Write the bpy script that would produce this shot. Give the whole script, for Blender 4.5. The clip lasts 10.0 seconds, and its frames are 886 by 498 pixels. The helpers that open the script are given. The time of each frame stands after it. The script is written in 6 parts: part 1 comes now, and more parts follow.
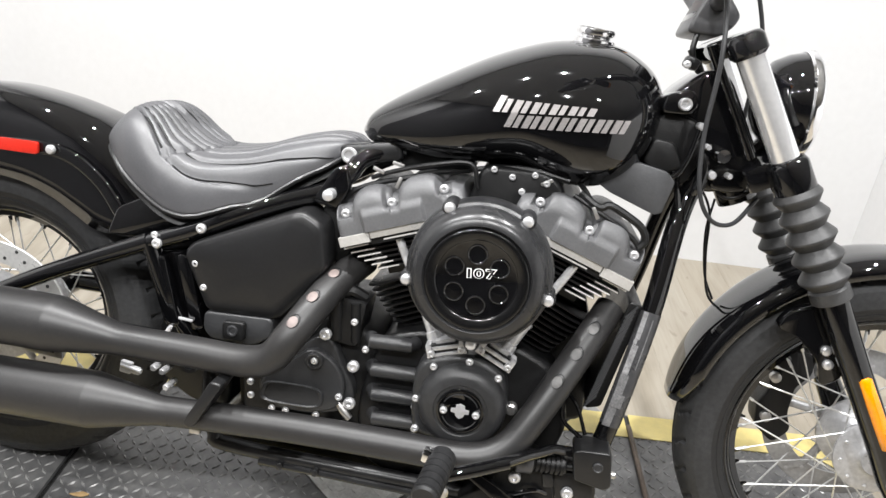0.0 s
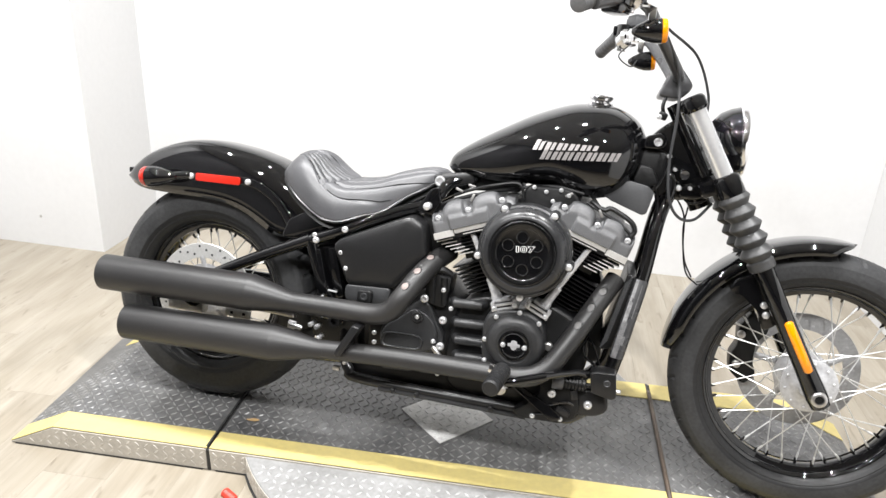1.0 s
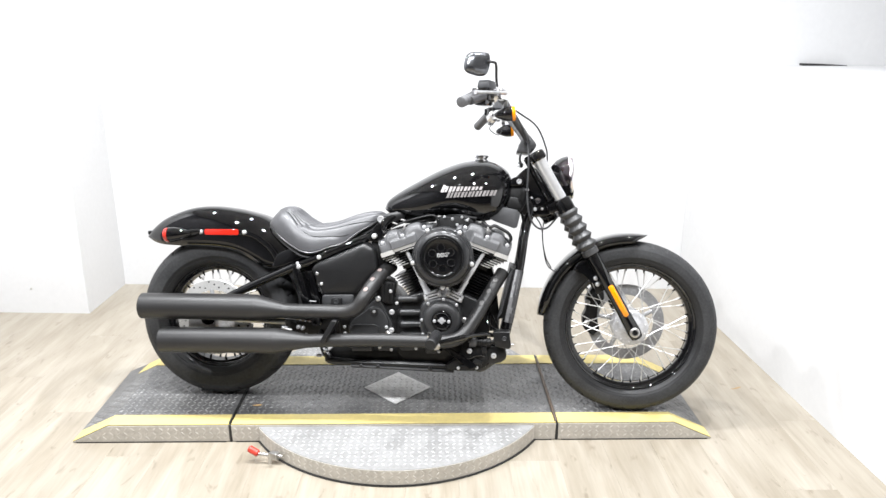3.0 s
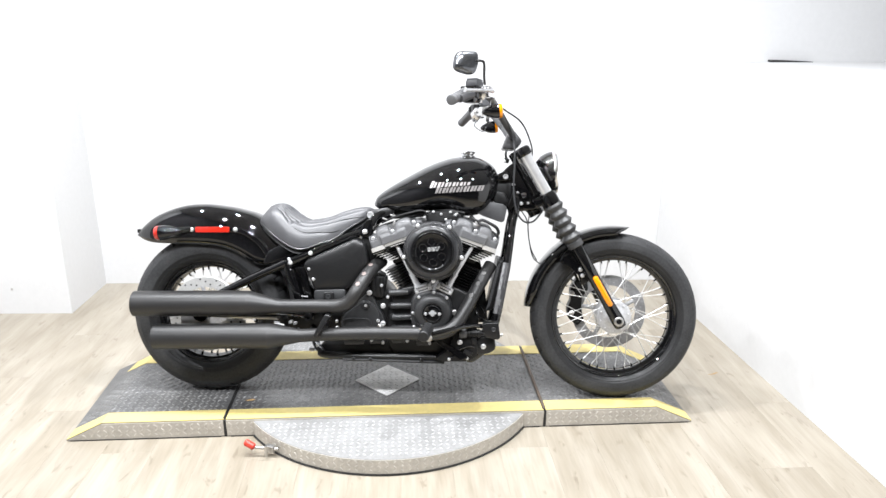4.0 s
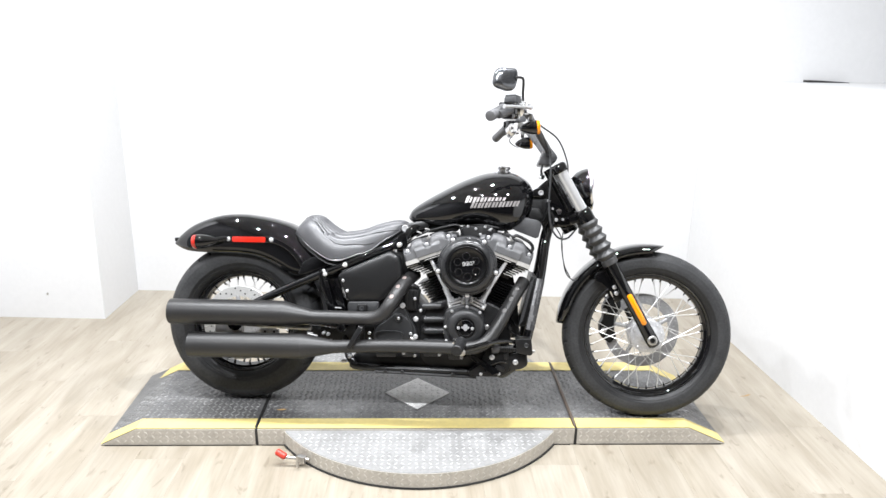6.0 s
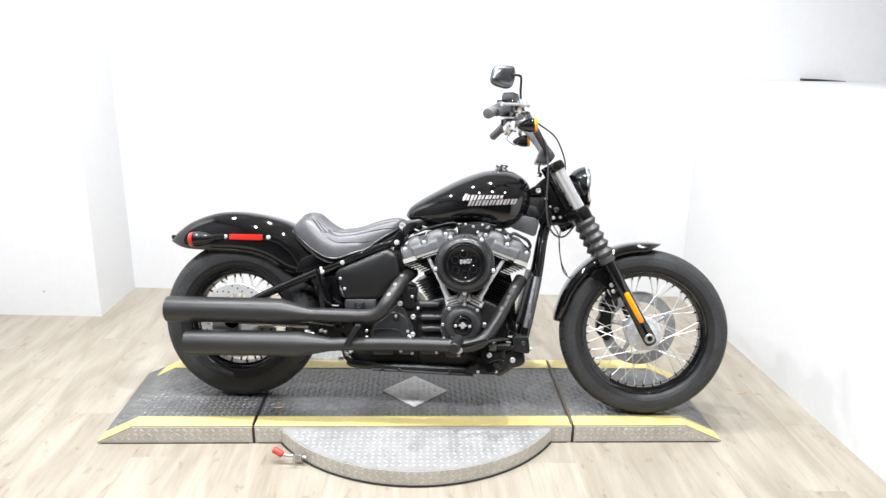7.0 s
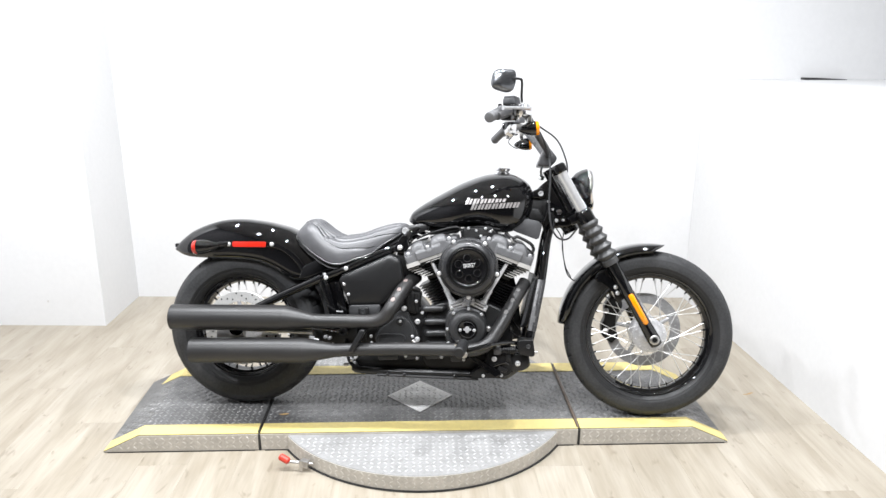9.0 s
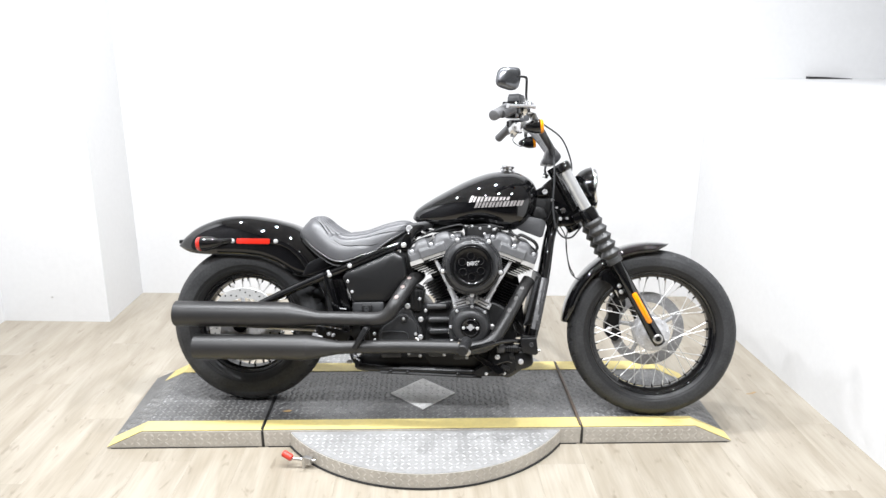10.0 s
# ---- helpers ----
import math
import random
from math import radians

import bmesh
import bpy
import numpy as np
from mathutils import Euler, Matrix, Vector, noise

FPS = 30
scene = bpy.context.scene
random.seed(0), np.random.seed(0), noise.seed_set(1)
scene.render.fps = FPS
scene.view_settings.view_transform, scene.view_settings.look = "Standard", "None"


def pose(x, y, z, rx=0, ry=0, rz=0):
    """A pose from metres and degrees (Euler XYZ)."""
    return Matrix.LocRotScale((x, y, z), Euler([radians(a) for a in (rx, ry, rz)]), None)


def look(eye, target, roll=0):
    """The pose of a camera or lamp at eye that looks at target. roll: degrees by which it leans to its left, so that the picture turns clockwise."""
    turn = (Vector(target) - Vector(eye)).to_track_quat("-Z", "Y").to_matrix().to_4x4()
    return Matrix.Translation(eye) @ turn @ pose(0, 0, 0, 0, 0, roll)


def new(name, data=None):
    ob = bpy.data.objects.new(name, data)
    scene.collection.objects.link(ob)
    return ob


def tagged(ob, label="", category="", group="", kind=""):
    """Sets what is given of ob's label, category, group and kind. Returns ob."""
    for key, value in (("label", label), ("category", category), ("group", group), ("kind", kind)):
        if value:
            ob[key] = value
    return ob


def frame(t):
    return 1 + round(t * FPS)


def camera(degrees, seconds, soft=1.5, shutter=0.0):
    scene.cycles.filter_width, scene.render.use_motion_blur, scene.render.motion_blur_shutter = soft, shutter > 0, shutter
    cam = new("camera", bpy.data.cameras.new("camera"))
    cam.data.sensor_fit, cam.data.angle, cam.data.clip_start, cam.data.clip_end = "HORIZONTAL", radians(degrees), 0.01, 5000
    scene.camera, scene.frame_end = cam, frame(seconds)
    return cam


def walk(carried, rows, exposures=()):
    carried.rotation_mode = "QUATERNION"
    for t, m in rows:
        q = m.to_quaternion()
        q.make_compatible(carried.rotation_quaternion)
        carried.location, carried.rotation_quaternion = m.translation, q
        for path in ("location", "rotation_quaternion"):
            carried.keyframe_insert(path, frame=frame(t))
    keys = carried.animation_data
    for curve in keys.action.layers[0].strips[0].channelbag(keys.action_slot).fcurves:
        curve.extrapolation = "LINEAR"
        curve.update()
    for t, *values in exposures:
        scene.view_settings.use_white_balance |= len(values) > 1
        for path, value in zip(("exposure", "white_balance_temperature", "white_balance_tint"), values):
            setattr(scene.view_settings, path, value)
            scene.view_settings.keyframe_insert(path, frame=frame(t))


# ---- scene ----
cam = camera(63.0, 10.0)
PATH = [
    (0, (0.231, -1.203, 1.211), (0.198, 0.583, 0.309), 5.8),
    (0.2, (0.278, -1.319, 1.279), (0.199, 0.487, 0.422), 2.7),
    (0.5, (0.276, -1.532, 1.298), (0.157, 0.265, 0.428), 0.6),
    (0.8, (0.271, -1.713, 1.316), (0.058, 0.1, 0.498), 1.9),
    (1, (0.284, -1.826, 1.338), (0.045, 0.007, 0.575), 2.8),
    (1.2, (0.293, -1.931, 1.338), (0.103, -0.121, 0.509), 3.7),
    (1.5, (0.282, -2.082, 1.35), (0.198, -0.236, 0.584), 4.7),
    (1.7, (0.266, -2.191, 1.354), (0.263, -0.354, 0.564), 2.1),
    (2, (0.257, -2.328, 1.386), (0.269, -0.472, 0.641), 1.1),
    (2.2, (0.253, -2.419, 1.426), (0.228, -0.539, 0.743), -0.3),
    (2.5, (0.286, -2.564, 1.46), (0.26, -0.655, 0.865), -1.3),
    (2.7, (0.263, -2.653, 1.478), (0.277, -0.74, 0.894), -0.3),
    (3.8, (0.178, -2.79, 1.486), (0.261, -0.876, 0.913), -0.2),
    (4, (0.152, -2.797, 1.496), (0.269, -0.89, 0.904), 0.1),
    (4.5, (0.112, -2.8, 1.498), (0.189, -0.895, 0.893), 1.6),
    (5, (0.096, -2.802, 1.497), (0.173, -0.888, 0.921), 1.6),
    (5.5, (0.09, -2.801, 1.499), (0.152, -0.881, 0.942), 0.7),
    (6.8, (0.108, -2.801, 1.503), (0.174, -0.882, 0.943), 1.2),
    (7, (0.094, -2.8, 1.5), (0.166, -0.882, 0.938), 1.0),
    (7.5, (0.09, -2.8, 1.5), (0.145, -0.88, 0.944), 0.1),
    (8, (0.09, -2.8, 1.501), (0.146, -0.88, 0.943), 0.4),
    (8.5, (0.091, -2.8, 1.501), (0.153, -0.879, 0.948), 0.4),
    (9, (0.091, -2.8, 1.501), (0.156, -0.879, 0.95), 0.1),
    (9.5, (0.091, -2.8, 1.501), (0.153, -0.879, 0.949), 0.3),
    (10, (0.088, -2.8, 1.501), (0.145, -0.88, 0.944), 0.3),
]
EXPOSURES = [(0.0, -0.26, 6500, 10), (0.5, -0.18, 6500, 10), (1.0, -0.12, 6500, 10), (1.5, -0.08, 6450, 10), (2.0, -0.04, 6400, 10), (4.0, -0.01, 6250, 10), (5.5, -0.02, 6250, 10), (7.0, -0.10, 6250, 10), (10.0, -0.12, 6250, 10)]
walk(cam, [(t, look(eye, target, roll)) for t, eye, target, roll in PATH], EXPOSURES)

# ---- light ----
world = bpy.data.worlds.new("room_air")
scene.world = world
world.use_nodes = True
world.node_tree.nodes["Background"].inputs[0].default_value = (0.9, 0.95, 1.0, 1)
world.node_tree.nodes["Background"].inputs[1].default_value = 0.05
CEILING = 3.05
LAMP_WATTS = 56.0
LAMP_XY = [(x, y) for x in (-1.55, -0.65, 0.25, 1.15) for y in (-2.05, -0.25)]
for lx, ly in LAMP_XY:
    data = bpy.data.lights.new("downlight", "AREA")
    data.shape, data.size, data.energy, data.color = "DISK", 0.055, LAMP_WATTS, (0.985, 0.985, 0.985)
    lamp = new("downlight_lamp", data)
    lamp.matrix_world = look((lx, ly, CEILING - 0.03), (lx, ly + 0.001, 0))


# ---- materials ----
def mat(name, a, b=None, rough=0.5, metal=0.0, s1=6.0, s2=70.0, rvar=0.1, bump=0.0, bscale=250.0, coat=0.0, spec=0.5):
    """A surface that wavers between colours a and b at two scales, with uneven gloss and a fine relief."""
    b = b or tuple(c * 0.75 for c in a)
    m = bpy.data.materials.new(name)
    m.use_nodes = True
    t = m.node_tree
    p = t.nodes["Principled BSDF"]
    co = t.nodes.new("ShaderNodeTexCoord")
    n1, n2 = t.nodes.new("ShaderNodeTexNoise"), t.nodes.new("ShaderNodeTexNoise")
    n1.inputs["Scale"].default_value, n2.inputs["Scale"].default_value = s1, s2
    n1.inputs["Detail"].default_value, n2.inputs["Detail"].default_value = 4, 3
    mixn = t.nodes.new("ShaderNodeMath")
    mixn.operation = "MULTIPLY_ADD"
    mixn.inputs[1].default_value = 0.5
    half = t.nodes.new("ShaderNodeMath")
    half.operation, half.inputs[1].default_value = "MULTIPLY", 0.5
    ramp = t.nodes.new("ShaderNodeMapRange")
    ramp.inputs["From Min"].default_value, ramp.inputs["From Max"].default_value = 0.35, 0.65
    mix = t.nodes.new("ShaderNodeMix")
    mix.data_type = "RGBA"
    mix.inputs[6].default_value, mix.inputs[7].default_value = (*a, 1), (*b, 1)
    rr = t.nodes.new("ShaderNodeMapRange")
    rr.inputs["From Min"].default_value, rr.inputs["From Max"].default_value = 0.3, 0.7
    rr.inputs["To Min"].default_value, rr.inputs["To Max"].default_value = max(0.02, rough - rvar), min(1, rough + rvar)
    for n in (n1, n2):
        t.links.new(co.outputs["Object"], n.inputs["Vector"])
    t.links.new(n2.outputs["Fac"], half.inputs[0])
    t.links.new(n1.outputs["Fac"], mixn.inputs[0])
    t.links.new(half.outputs[0], mixn.inputs[2])
    t.links.new(mixn.outputs[0], ramp.inputs["Value"])
    t.links.new(ramp.outputs[0], mix.inputs[0])
    t.links.new(mix.outputs[2], p.inputs["Base Color"])
    t.links.new(n1.outputs["Fac"], rr.inputs["Value"])
    t.links.new(rr.outputs[0], p.inputs["Roughness"])
    p.inputs["Metallic"].default_value = metal
    p.inputs["Coat Weight"].default_value = coat
    p.inputs["Coat Roughness"].default_value = 0.015
    p.inputs["Specular IOR Level"].default_value = spec
    if bump:
        n3 = t.nodes.new("ShaderNodeTexNoise")
        n3.inputs["Scale"].default_value, n3.inputs["Detail"].default_value = bscale, 2
        bp = t.nodes.new("ShaderNodeBump")
        bp.inputs["Strength"].default_value, bp.inputs["Distance"].default_value = bump, 0.002
        t.links.new(co.outputs["Object"], n3.inputs["Vector"])
        t.links.new(n3.outputs["Fac"], bp.inputs["Height"])
        t.links.new(bp.outputs[0], p.inputs["Normal"])
    return m


def lens_mat(name, colour, alpha_mix=0.35):
    m = mat(name, colour, tuple(c * 0.8 for c in colour), rough=0.12, coat=0.6, s2=160)
    m.node_tree.nodes["Principled BSDF"].inputs["Transmission Weight"].default_value = alpha_mix
    return m


def plank_mat():
    m = bpy.data.materials.new("washed_oak_vinyl")
    m.use_nodes = True
    t = m.node_tree
    p = t.nodes["Principled BSDF"]
    co, info = t.nodes.new("ShaderNodeTexCoord"), t.nodes.new("ShaderNodeObjectInfo")
    off = t.nodes.new("ShaderNodeVectorMath")
    off.operation = "MULTIPLY_ADD"
    off.inputs[1].default_value = (37.0, 53.0, 11.0)
    t.links.new(info.outputs["Random"], off.inputs[0])
    t.links.new(co.outputs["Object"], off.inputs[2])
    def streak(scale, detail):
        mp, n = t.nodes.new("ShaderNodeMapping"), t.nodes.new("ShaderNodeTexNoise")
        mp.inputs["Scale"].default_value = scale
        n.inputs["Scale"].default_value, n.inputs["Detail"].default_value = 1.0, detail
        n.inputs["Distortion"].default_value = 0.6
        t.links.new(off.outputs[0], mp.inputs[0])
        t.links.new(mp.outputs[0], n.inputs["Vector"])
        return n.outputs["Fac"]
    broad, fine, fleck = streak((13, 2.1, 1), 4), streak((95, 6, 1), 3), streak((34, 11, 1), 2)
    patch = streak((3.2, 1.1, 1), 2)
    def ramp(fac, p0, p1, c0, c1):
        r = t.nodes.new("ShaderNodeValToRGB")
        r.color_ramp.elements[0].position, r.color_ramp.elements[1].position = p0, p1
        r.color_ramp.elements[0].color, r.color_ramp.elements[1].color = (*c0, 1), (*c1, 1)
        t.links.new(fac, r.inputs[0])
        return r.outputs[0]
    def times(x, y, amount):
        m_ = t.nodes.new("ShaderNodeMix")
        m_.data_type, m_.blend_type = "RGBA", "MULTIPLY"
        m_.inputs[0].default_value = amount
        t.links.new(x, m_.inputs[6])
        t.links.new(y, m_.inputs[7])
        return m_
    wood = ramp(broad, 0.34, 0.66, (0.270, 0.238, 0.187), (0.342, 0.310, 0.257))
    wood = times(wood, ramp(patch, 0.35, 0.65, (0.82, 0.80, 0.77), (1, 1, 1)), 0.7).outputs[2]
    wood = times(wood, ramp(fine, 0.3, 0.6, (0.76, 0.74, 0.72), (1, 1, 1)), 0.45).outputs[2]
    mul = times(wood, ramp(fleck, 0.27, 0.36, (0.42, 0.36, 0.30), (1, 1, 1)), 0.40)
    hsv = t.nodes.new("ShaderNodeHueSaturation")
    val = t.nodes.new("ShaderNodeMapRange")
    val.inputs["To Min"].default_value, val.inputs["To Max"].default_value = 0.99, 1.09
    t.links.new(info.outputs["Random"], val.inputs[0])
    t.links.new(val.outputs[0], hsv.inputs["Value"])
    t.links.new(mul.outputs[2], hsv.inputs["Color"])
    t.links.new(hsv.outputs[0], p.inputs["Base Color"])
    p.inputs["Roughness"].default_value = 0.31
    bp = t.nodes.new("ShaderNodeBump")
    bp.inputs["Strength"].default_value, bp.inputs["Distance"].default_value = 0.15, 0.001
    t.links.new(fine, bp.inputs["Height"])
    t.links.new(bp.outputs[0], p.inputs["Normal"])
    return m


WHITE = mat("white_wall_paint", (0.610, 0.610, 0.613), (0.583, 0.583, 0.586), rough=0.65, s1=1.2, s2=40, bump=0.06, bscale=180)
HALL = mat("grey_hall_paint", (0.55, 0.55, 0.56), (0.48, 0.48, 0.49), rough=0.7, s1=0.8, s2=30)
# for unseen closing walls: dark so that gloss black parts reflect little light
DIM = mat("unseen_wall_dark", (0.13, 0.13, 0.135), (0.10, 0.10, 0.105), rough=0.7, s1=0.8, s2=30)
CEIL = mat("ceiling_board", (0.62, 0.62, 0.61), (0.55, 0.55, 0.54), rough=0.8, s1=1, s2=50)
PLANK = plank_mat()
JOINT = mat("plank_joint", (0.40, 0.355, 0.295), rough=0.8)
DECK = mat("worn_black_deck_paint", (0.062, 0.062, 0.064), (0.135, 0.134, 0.131), rough=0.38, rvar=0.05, s1=6, s2=45, bump=0.2, spec=0.8)
# paler than the deck: scuffing, and the bars' glints painted in with it
BARS = mat("scuffed_glinting_tread_bars", (0.15, 0.15, 0.15), (0.34, 0.335, 0.325), rough=0.40, metal=0.35, s1=6, s2=60)
YELLOW = mat("safety_yellow_paint", (0.60, 0.495, 0.185), (0.50, 0.415, 0.17), rough=0.5, s1=7, s2=60, bump=0.2)
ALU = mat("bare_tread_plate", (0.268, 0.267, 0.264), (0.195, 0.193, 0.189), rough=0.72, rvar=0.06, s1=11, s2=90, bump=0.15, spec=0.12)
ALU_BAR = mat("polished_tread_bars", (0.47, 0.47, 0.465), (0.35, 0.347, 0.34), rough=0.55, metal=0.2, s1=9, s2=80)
# side copies of the plate: the floor's beige reflection is put into their colour
ALU_SIDE = mat("floor_lit_tread_plate_side", (0.50, 0.468, 0.415), (0.38, 0.353, 0.31), rough=0.6, metal=0.1, s1=9, s2=80, bump=0.15)
SIDE_BAR = mat("floor_lit_tread_side_bars", (0.58, 0.55, 0.50), (0.45, 0.425, 0.385), rough=0.5, metal=0.2, s1=9, s2=80)
INSET = mat("bright_inset_plate", (0.86, 0.855, 0.84), (0.60, 0.59, 0.575), rough=0.5, metal=0.0, s1=34, s2=170, bump=0.25)
DARKGAP = mat("black_edge_strip", (0.02, 0.02, 0.02), rough=0.6)
GLOSS = mat("gloss_black_paint", (0.0022, 0.0022, 0.0026), (0.0036, 0.0036, 0.0041), rough=0.035, rvar=0.012, coat=0.4)
SATIN = mat("satin_black_metal", (0.0085, 0.0085, 0.0090), (0.013, 0.013, 0.0136), rough=0.30, rvar=0.03, s1=3, s2=200, bump=0.015, bscale=600, spec=0.45)
EXHAUST = mat("matt_black_exhaust_coat", (0.0155, 0.0155, 0.0160), (0.0230, 0.0218, 0.0214), rough=0.43, rvar=0.06, s1=3.2, s2=180, bump=0.05, bscale=700)
WRINKLE = mat("wrinkle_black_casting", (0.076, 0.0765, 0.079), (0.104, 0.1045, 0.108), rough=0.36, rvar=0.08, s1=14, s2=260, bump=0.35, bscale=900)
CASE = mat("black_wrinkle_case", (0.0195, 0.0198, 0.0208), (0.031, 0.0313, 0.0325), rough=0.35, rvar=0.08, s1=14, s2=260, bump=0.25, bscale=900, spec=0.5)
DARK = mat("black_engine_casting", (0.0042, 0.0042, 0.0044), (0.0085, 0.0085, 0.0088), rough=0.40, rvar=0.1, s1=12, s2=200, bump=0.2, bscale=600, spec=0.32)
FORKTUBE = mat("polished_fork_tube", (0.90, 0.90, 0.905), (0.82, 0.82, 0.825), rough=0.19, metal=0.72, rvar=0.05, s1=10, s2=120)
SLOTGREY = mat("grey_pipe_metal", (0.105, 0.102, 0.10), (0.066, 0.064, 0.063), rough=0.45, metal=0.2, s1=40, s2=200)
LIP = mat("polished_black_lip", (0.0035, 0.0035, 0.0038), (0.006, 0.006, 0.0063), rough=0.16, rvar=0.03, s1=9, s2=180, spec=0.45)
SLOT = mat("scorched_pipe_metal", (0.21, 0.168, 0.156), (0.15, 0.122, 0.114), rough=0.5, metal=0.2, s1=40, s2=200)
BOLTMETAL = mat("zinc_bolt", (0.80, 0.80, 0.81), (0.70, 0.70, 0.71), rough=0.30, metal=0.7, s1=30, s2=200)
FINEDGE = mat("bright_fin_edge", (0.88, 0.87, 0.85), (0.72, 0.71, 0.69), rough=0.3, metal=0.3, s1=20, s2=180)
CHROME = mat("chrome", (0.92, 0.92, 0.93), (0.84, 0.84, 0.85), rough=0.10, metal=1.0, rvar=0.03, s1=10, s2=90)
PLATED = mat("bright_plated_metal", (0.78, 0.78, 0.79), (0.56, 0.56, 0.57), rough=0.20, metal=0.45, rvar=0.06, s1=34, s2=180, bump=0.08, bscale=300)
STEEL = mat("brushed_steel", (0.58, 0.57, 0.56), (0.47, 0.46, 0.45), rough=0.4, metal=1.0, s1=12, s2=150)
DISC_FRONT = mat("dark_brake_disc_steel", (0.46, 0.46, 0.465), (0.34, 0.34, 0.345), rough=0.38, metal=0.5, s1=15, s2=160)
DISC = mat("brake_disc_steel", (0.62, 0.615, 0.60), (0.50, 0.495, 0.48), rough=0.32, metal=0.5, s1=15, s2=160)
MACHINED = mat("machined_fin_edge", (0.60, 0.585, 0.56), (0.50, 0.485, 0.46), rough=0.35, metal=0.4, s1=20, s2=180)
RUBBER = mat("tyre_rubber", (0.0100, 0.0101, 0.0108), (0.0175, 0.0176, 0.0184), rough=0.45, rvar=0.08, s1=10, s2=120, bump=0.2, bscale=500, spec=0.36)
TREAD = mat("dusty_tread_rubber", (0.022, 0.0224, 0.0235), (0.040, 0.0404, 0.0415), rough=0.55, s1=12, s2=120, bump=0.3, bscale=500, spec=0.3)
GAITER = mat("rubber_gaiter", (0.030, 0.030, 0.0305), (0.044, 0.044, 0.0445), rough=0.45, s1=14, s2=150, bump=0.15)
LEATHER = mat("black_seat_vinyl", (0.053, 0.0533, 0.0575), (0.069, 0.0693, 0.074), rough=0.42, rvar=0.05, s1=10, s2=300, bump=0.10, bscale=900, spec=0.75)
RINGSATIN = mat("satin_black_cover_ring", (0.016, 0.0162, 0.0173), (0.023, 0.0233, 0.0245), rough=0.29, rvar=0.05, s1=9, s2=180, bump=0.05, bscale=700)
FINBLACK = mat("black_fin_paint", (0.005, 0.005, 0.0052), (0.010, 0.010, 0.0104), rough=0.35, s1=20, s2=200, spec=0.35)
COVERGREY = mat("mid_grey_plastic", (0.040, 0.041, 0.044), (0.053, 0.054, 0.057), rough=0.5, s1=10, s2=150, bump=0.1)
BARSATIN = mat("satin_black_bar_coat", (0.042, 0.042, 0.044), (0.058, 0.058, 0.060), rough=0.34, s1=9, s2=180)
GRIP = mat("grey_grip_rubber", (0.080, 0.080, 0.083), (0.11, 0.11, 0.113), rough=0.55, s1=14, s2=160, bump=0.2)
HUB = mat("cast_hub_metal", (0.58, 0.58, 0.59), (0.40, 0.40, 0.41), rough=0.36, metal=0.35, s1=40, s2=140)
ROD = mat("rusty_brown_rod", (0.13, 0.095, 0.07), (0.07, 0.055, 0.045), rough=0.5, metal=0.3, s1=20, s2=120)
GREYPLASTIC = mat("dark_grey_plastic", (0.020, 0.0205, 0.022), (0.030, 0.0305, 0.032), rough=0.45, s1=10, s2=150, bump=0.1)
BADGE = mat("brushed_silver_badge", (0.36, 0.34, 0.335), (0.26, 0.245, 0.24), rough=0.36, metal=0.55, s1=30, s2=300)
AMBER = lens_mat("amber_lens", (1.0, 0.33, 0.0), 0.12)
RED = lens_mat("red_lens", (0.72, 0.03, 0.015))
REDPAINT = mat("red_knob_plastic", (0.6, 0.05, 0.03), rough=0.4)
GLASS = mat("clear_lamp_glass", (0.75, 0.77, 0.78), (0.7, 0.72, 0.73), rough=0.05, coat=0.5)
GLASS.node_tree.nodes["Principled BSDF"].inputs["Transmission Weight"].default_value = 0.85
MIRROR = mat("mirror_glass", (0.7, 0.72, 0.74), (0.68, 0.7, 0.72), rough=0.03, metal=1.0, rvar=0.01)
MIRRORSHELL = mat("gloss_grey_mirror_shell", (0.16, 0.165, 0.175), (0.13, 0.134, 0.142), rough=0.16, metal=0.85, rvar=0.03, s1=6, s2=120)
STICKER = mat("pale_label_film", (0.045, 0.045, 0.047), (0.030, 0.030, 0.032), rough=0.33, s1=30, s2=160)
# pale print, and white reflections of the gloss tube painted with it
PALEPRINT = mat("pale_label_print_and_glint", (0.27, 0.27, 0.274), (0.10, 0.10, 0.103), rough=0.33, s1=70, s2=300)
MIDPRINT = mat("grey_label_print", (0.17, 0.17, 0.173), (0.07, 0.07, 0.072), rough=0.36, s1=70, s2=300)
PRINT = mat("white_print", (0.75, 0.75, 0.74), (0.7, 0.7, 0.7), rough=0.4)
SCRAP = mat("tan_dirt", (0.36, 0.24, 0.11), (0.26, 0.17, 0.08), rough=0.8)


# ---- mesh helpers ----
def finish(name, bm, material, smooth=40):
    me = bpy.data.meshes.new(name)
    bmesh.ops.recalc_face_normals(bm, faces=bm.faces[:])
    bm.to_mesh(me)
    bm.free()
    me.materials.append(material)
    if smooth:
        me.shade_smooth()
        me.set_sharp_from_angle(angle=radians(smooth))
    return me


def part(name, bm, material, parent, label="", smooth=40):
    """One mesh under a thing or a part; its points are in the thing's own space."""
    ob = new(name, bm if isinstance(bm, bpy.types.Mesh) else finish(name, bm, material, smooth))
    ob.parent = parent
    if label:
        ob["label"] = label
    return ob


def placed(name, me, m, parent, label=""):
    ob = part(name, me, None, parent, label)
    ob.matrix_basis = m
    return ob


def empty(name, parent=None, m=None):
    ob = new(name)
    ob.empty_display_size = 0.05
    if parent:
        ob.parent = parent
    if m is not None:
        ob.matrix_basis = m
    return ob


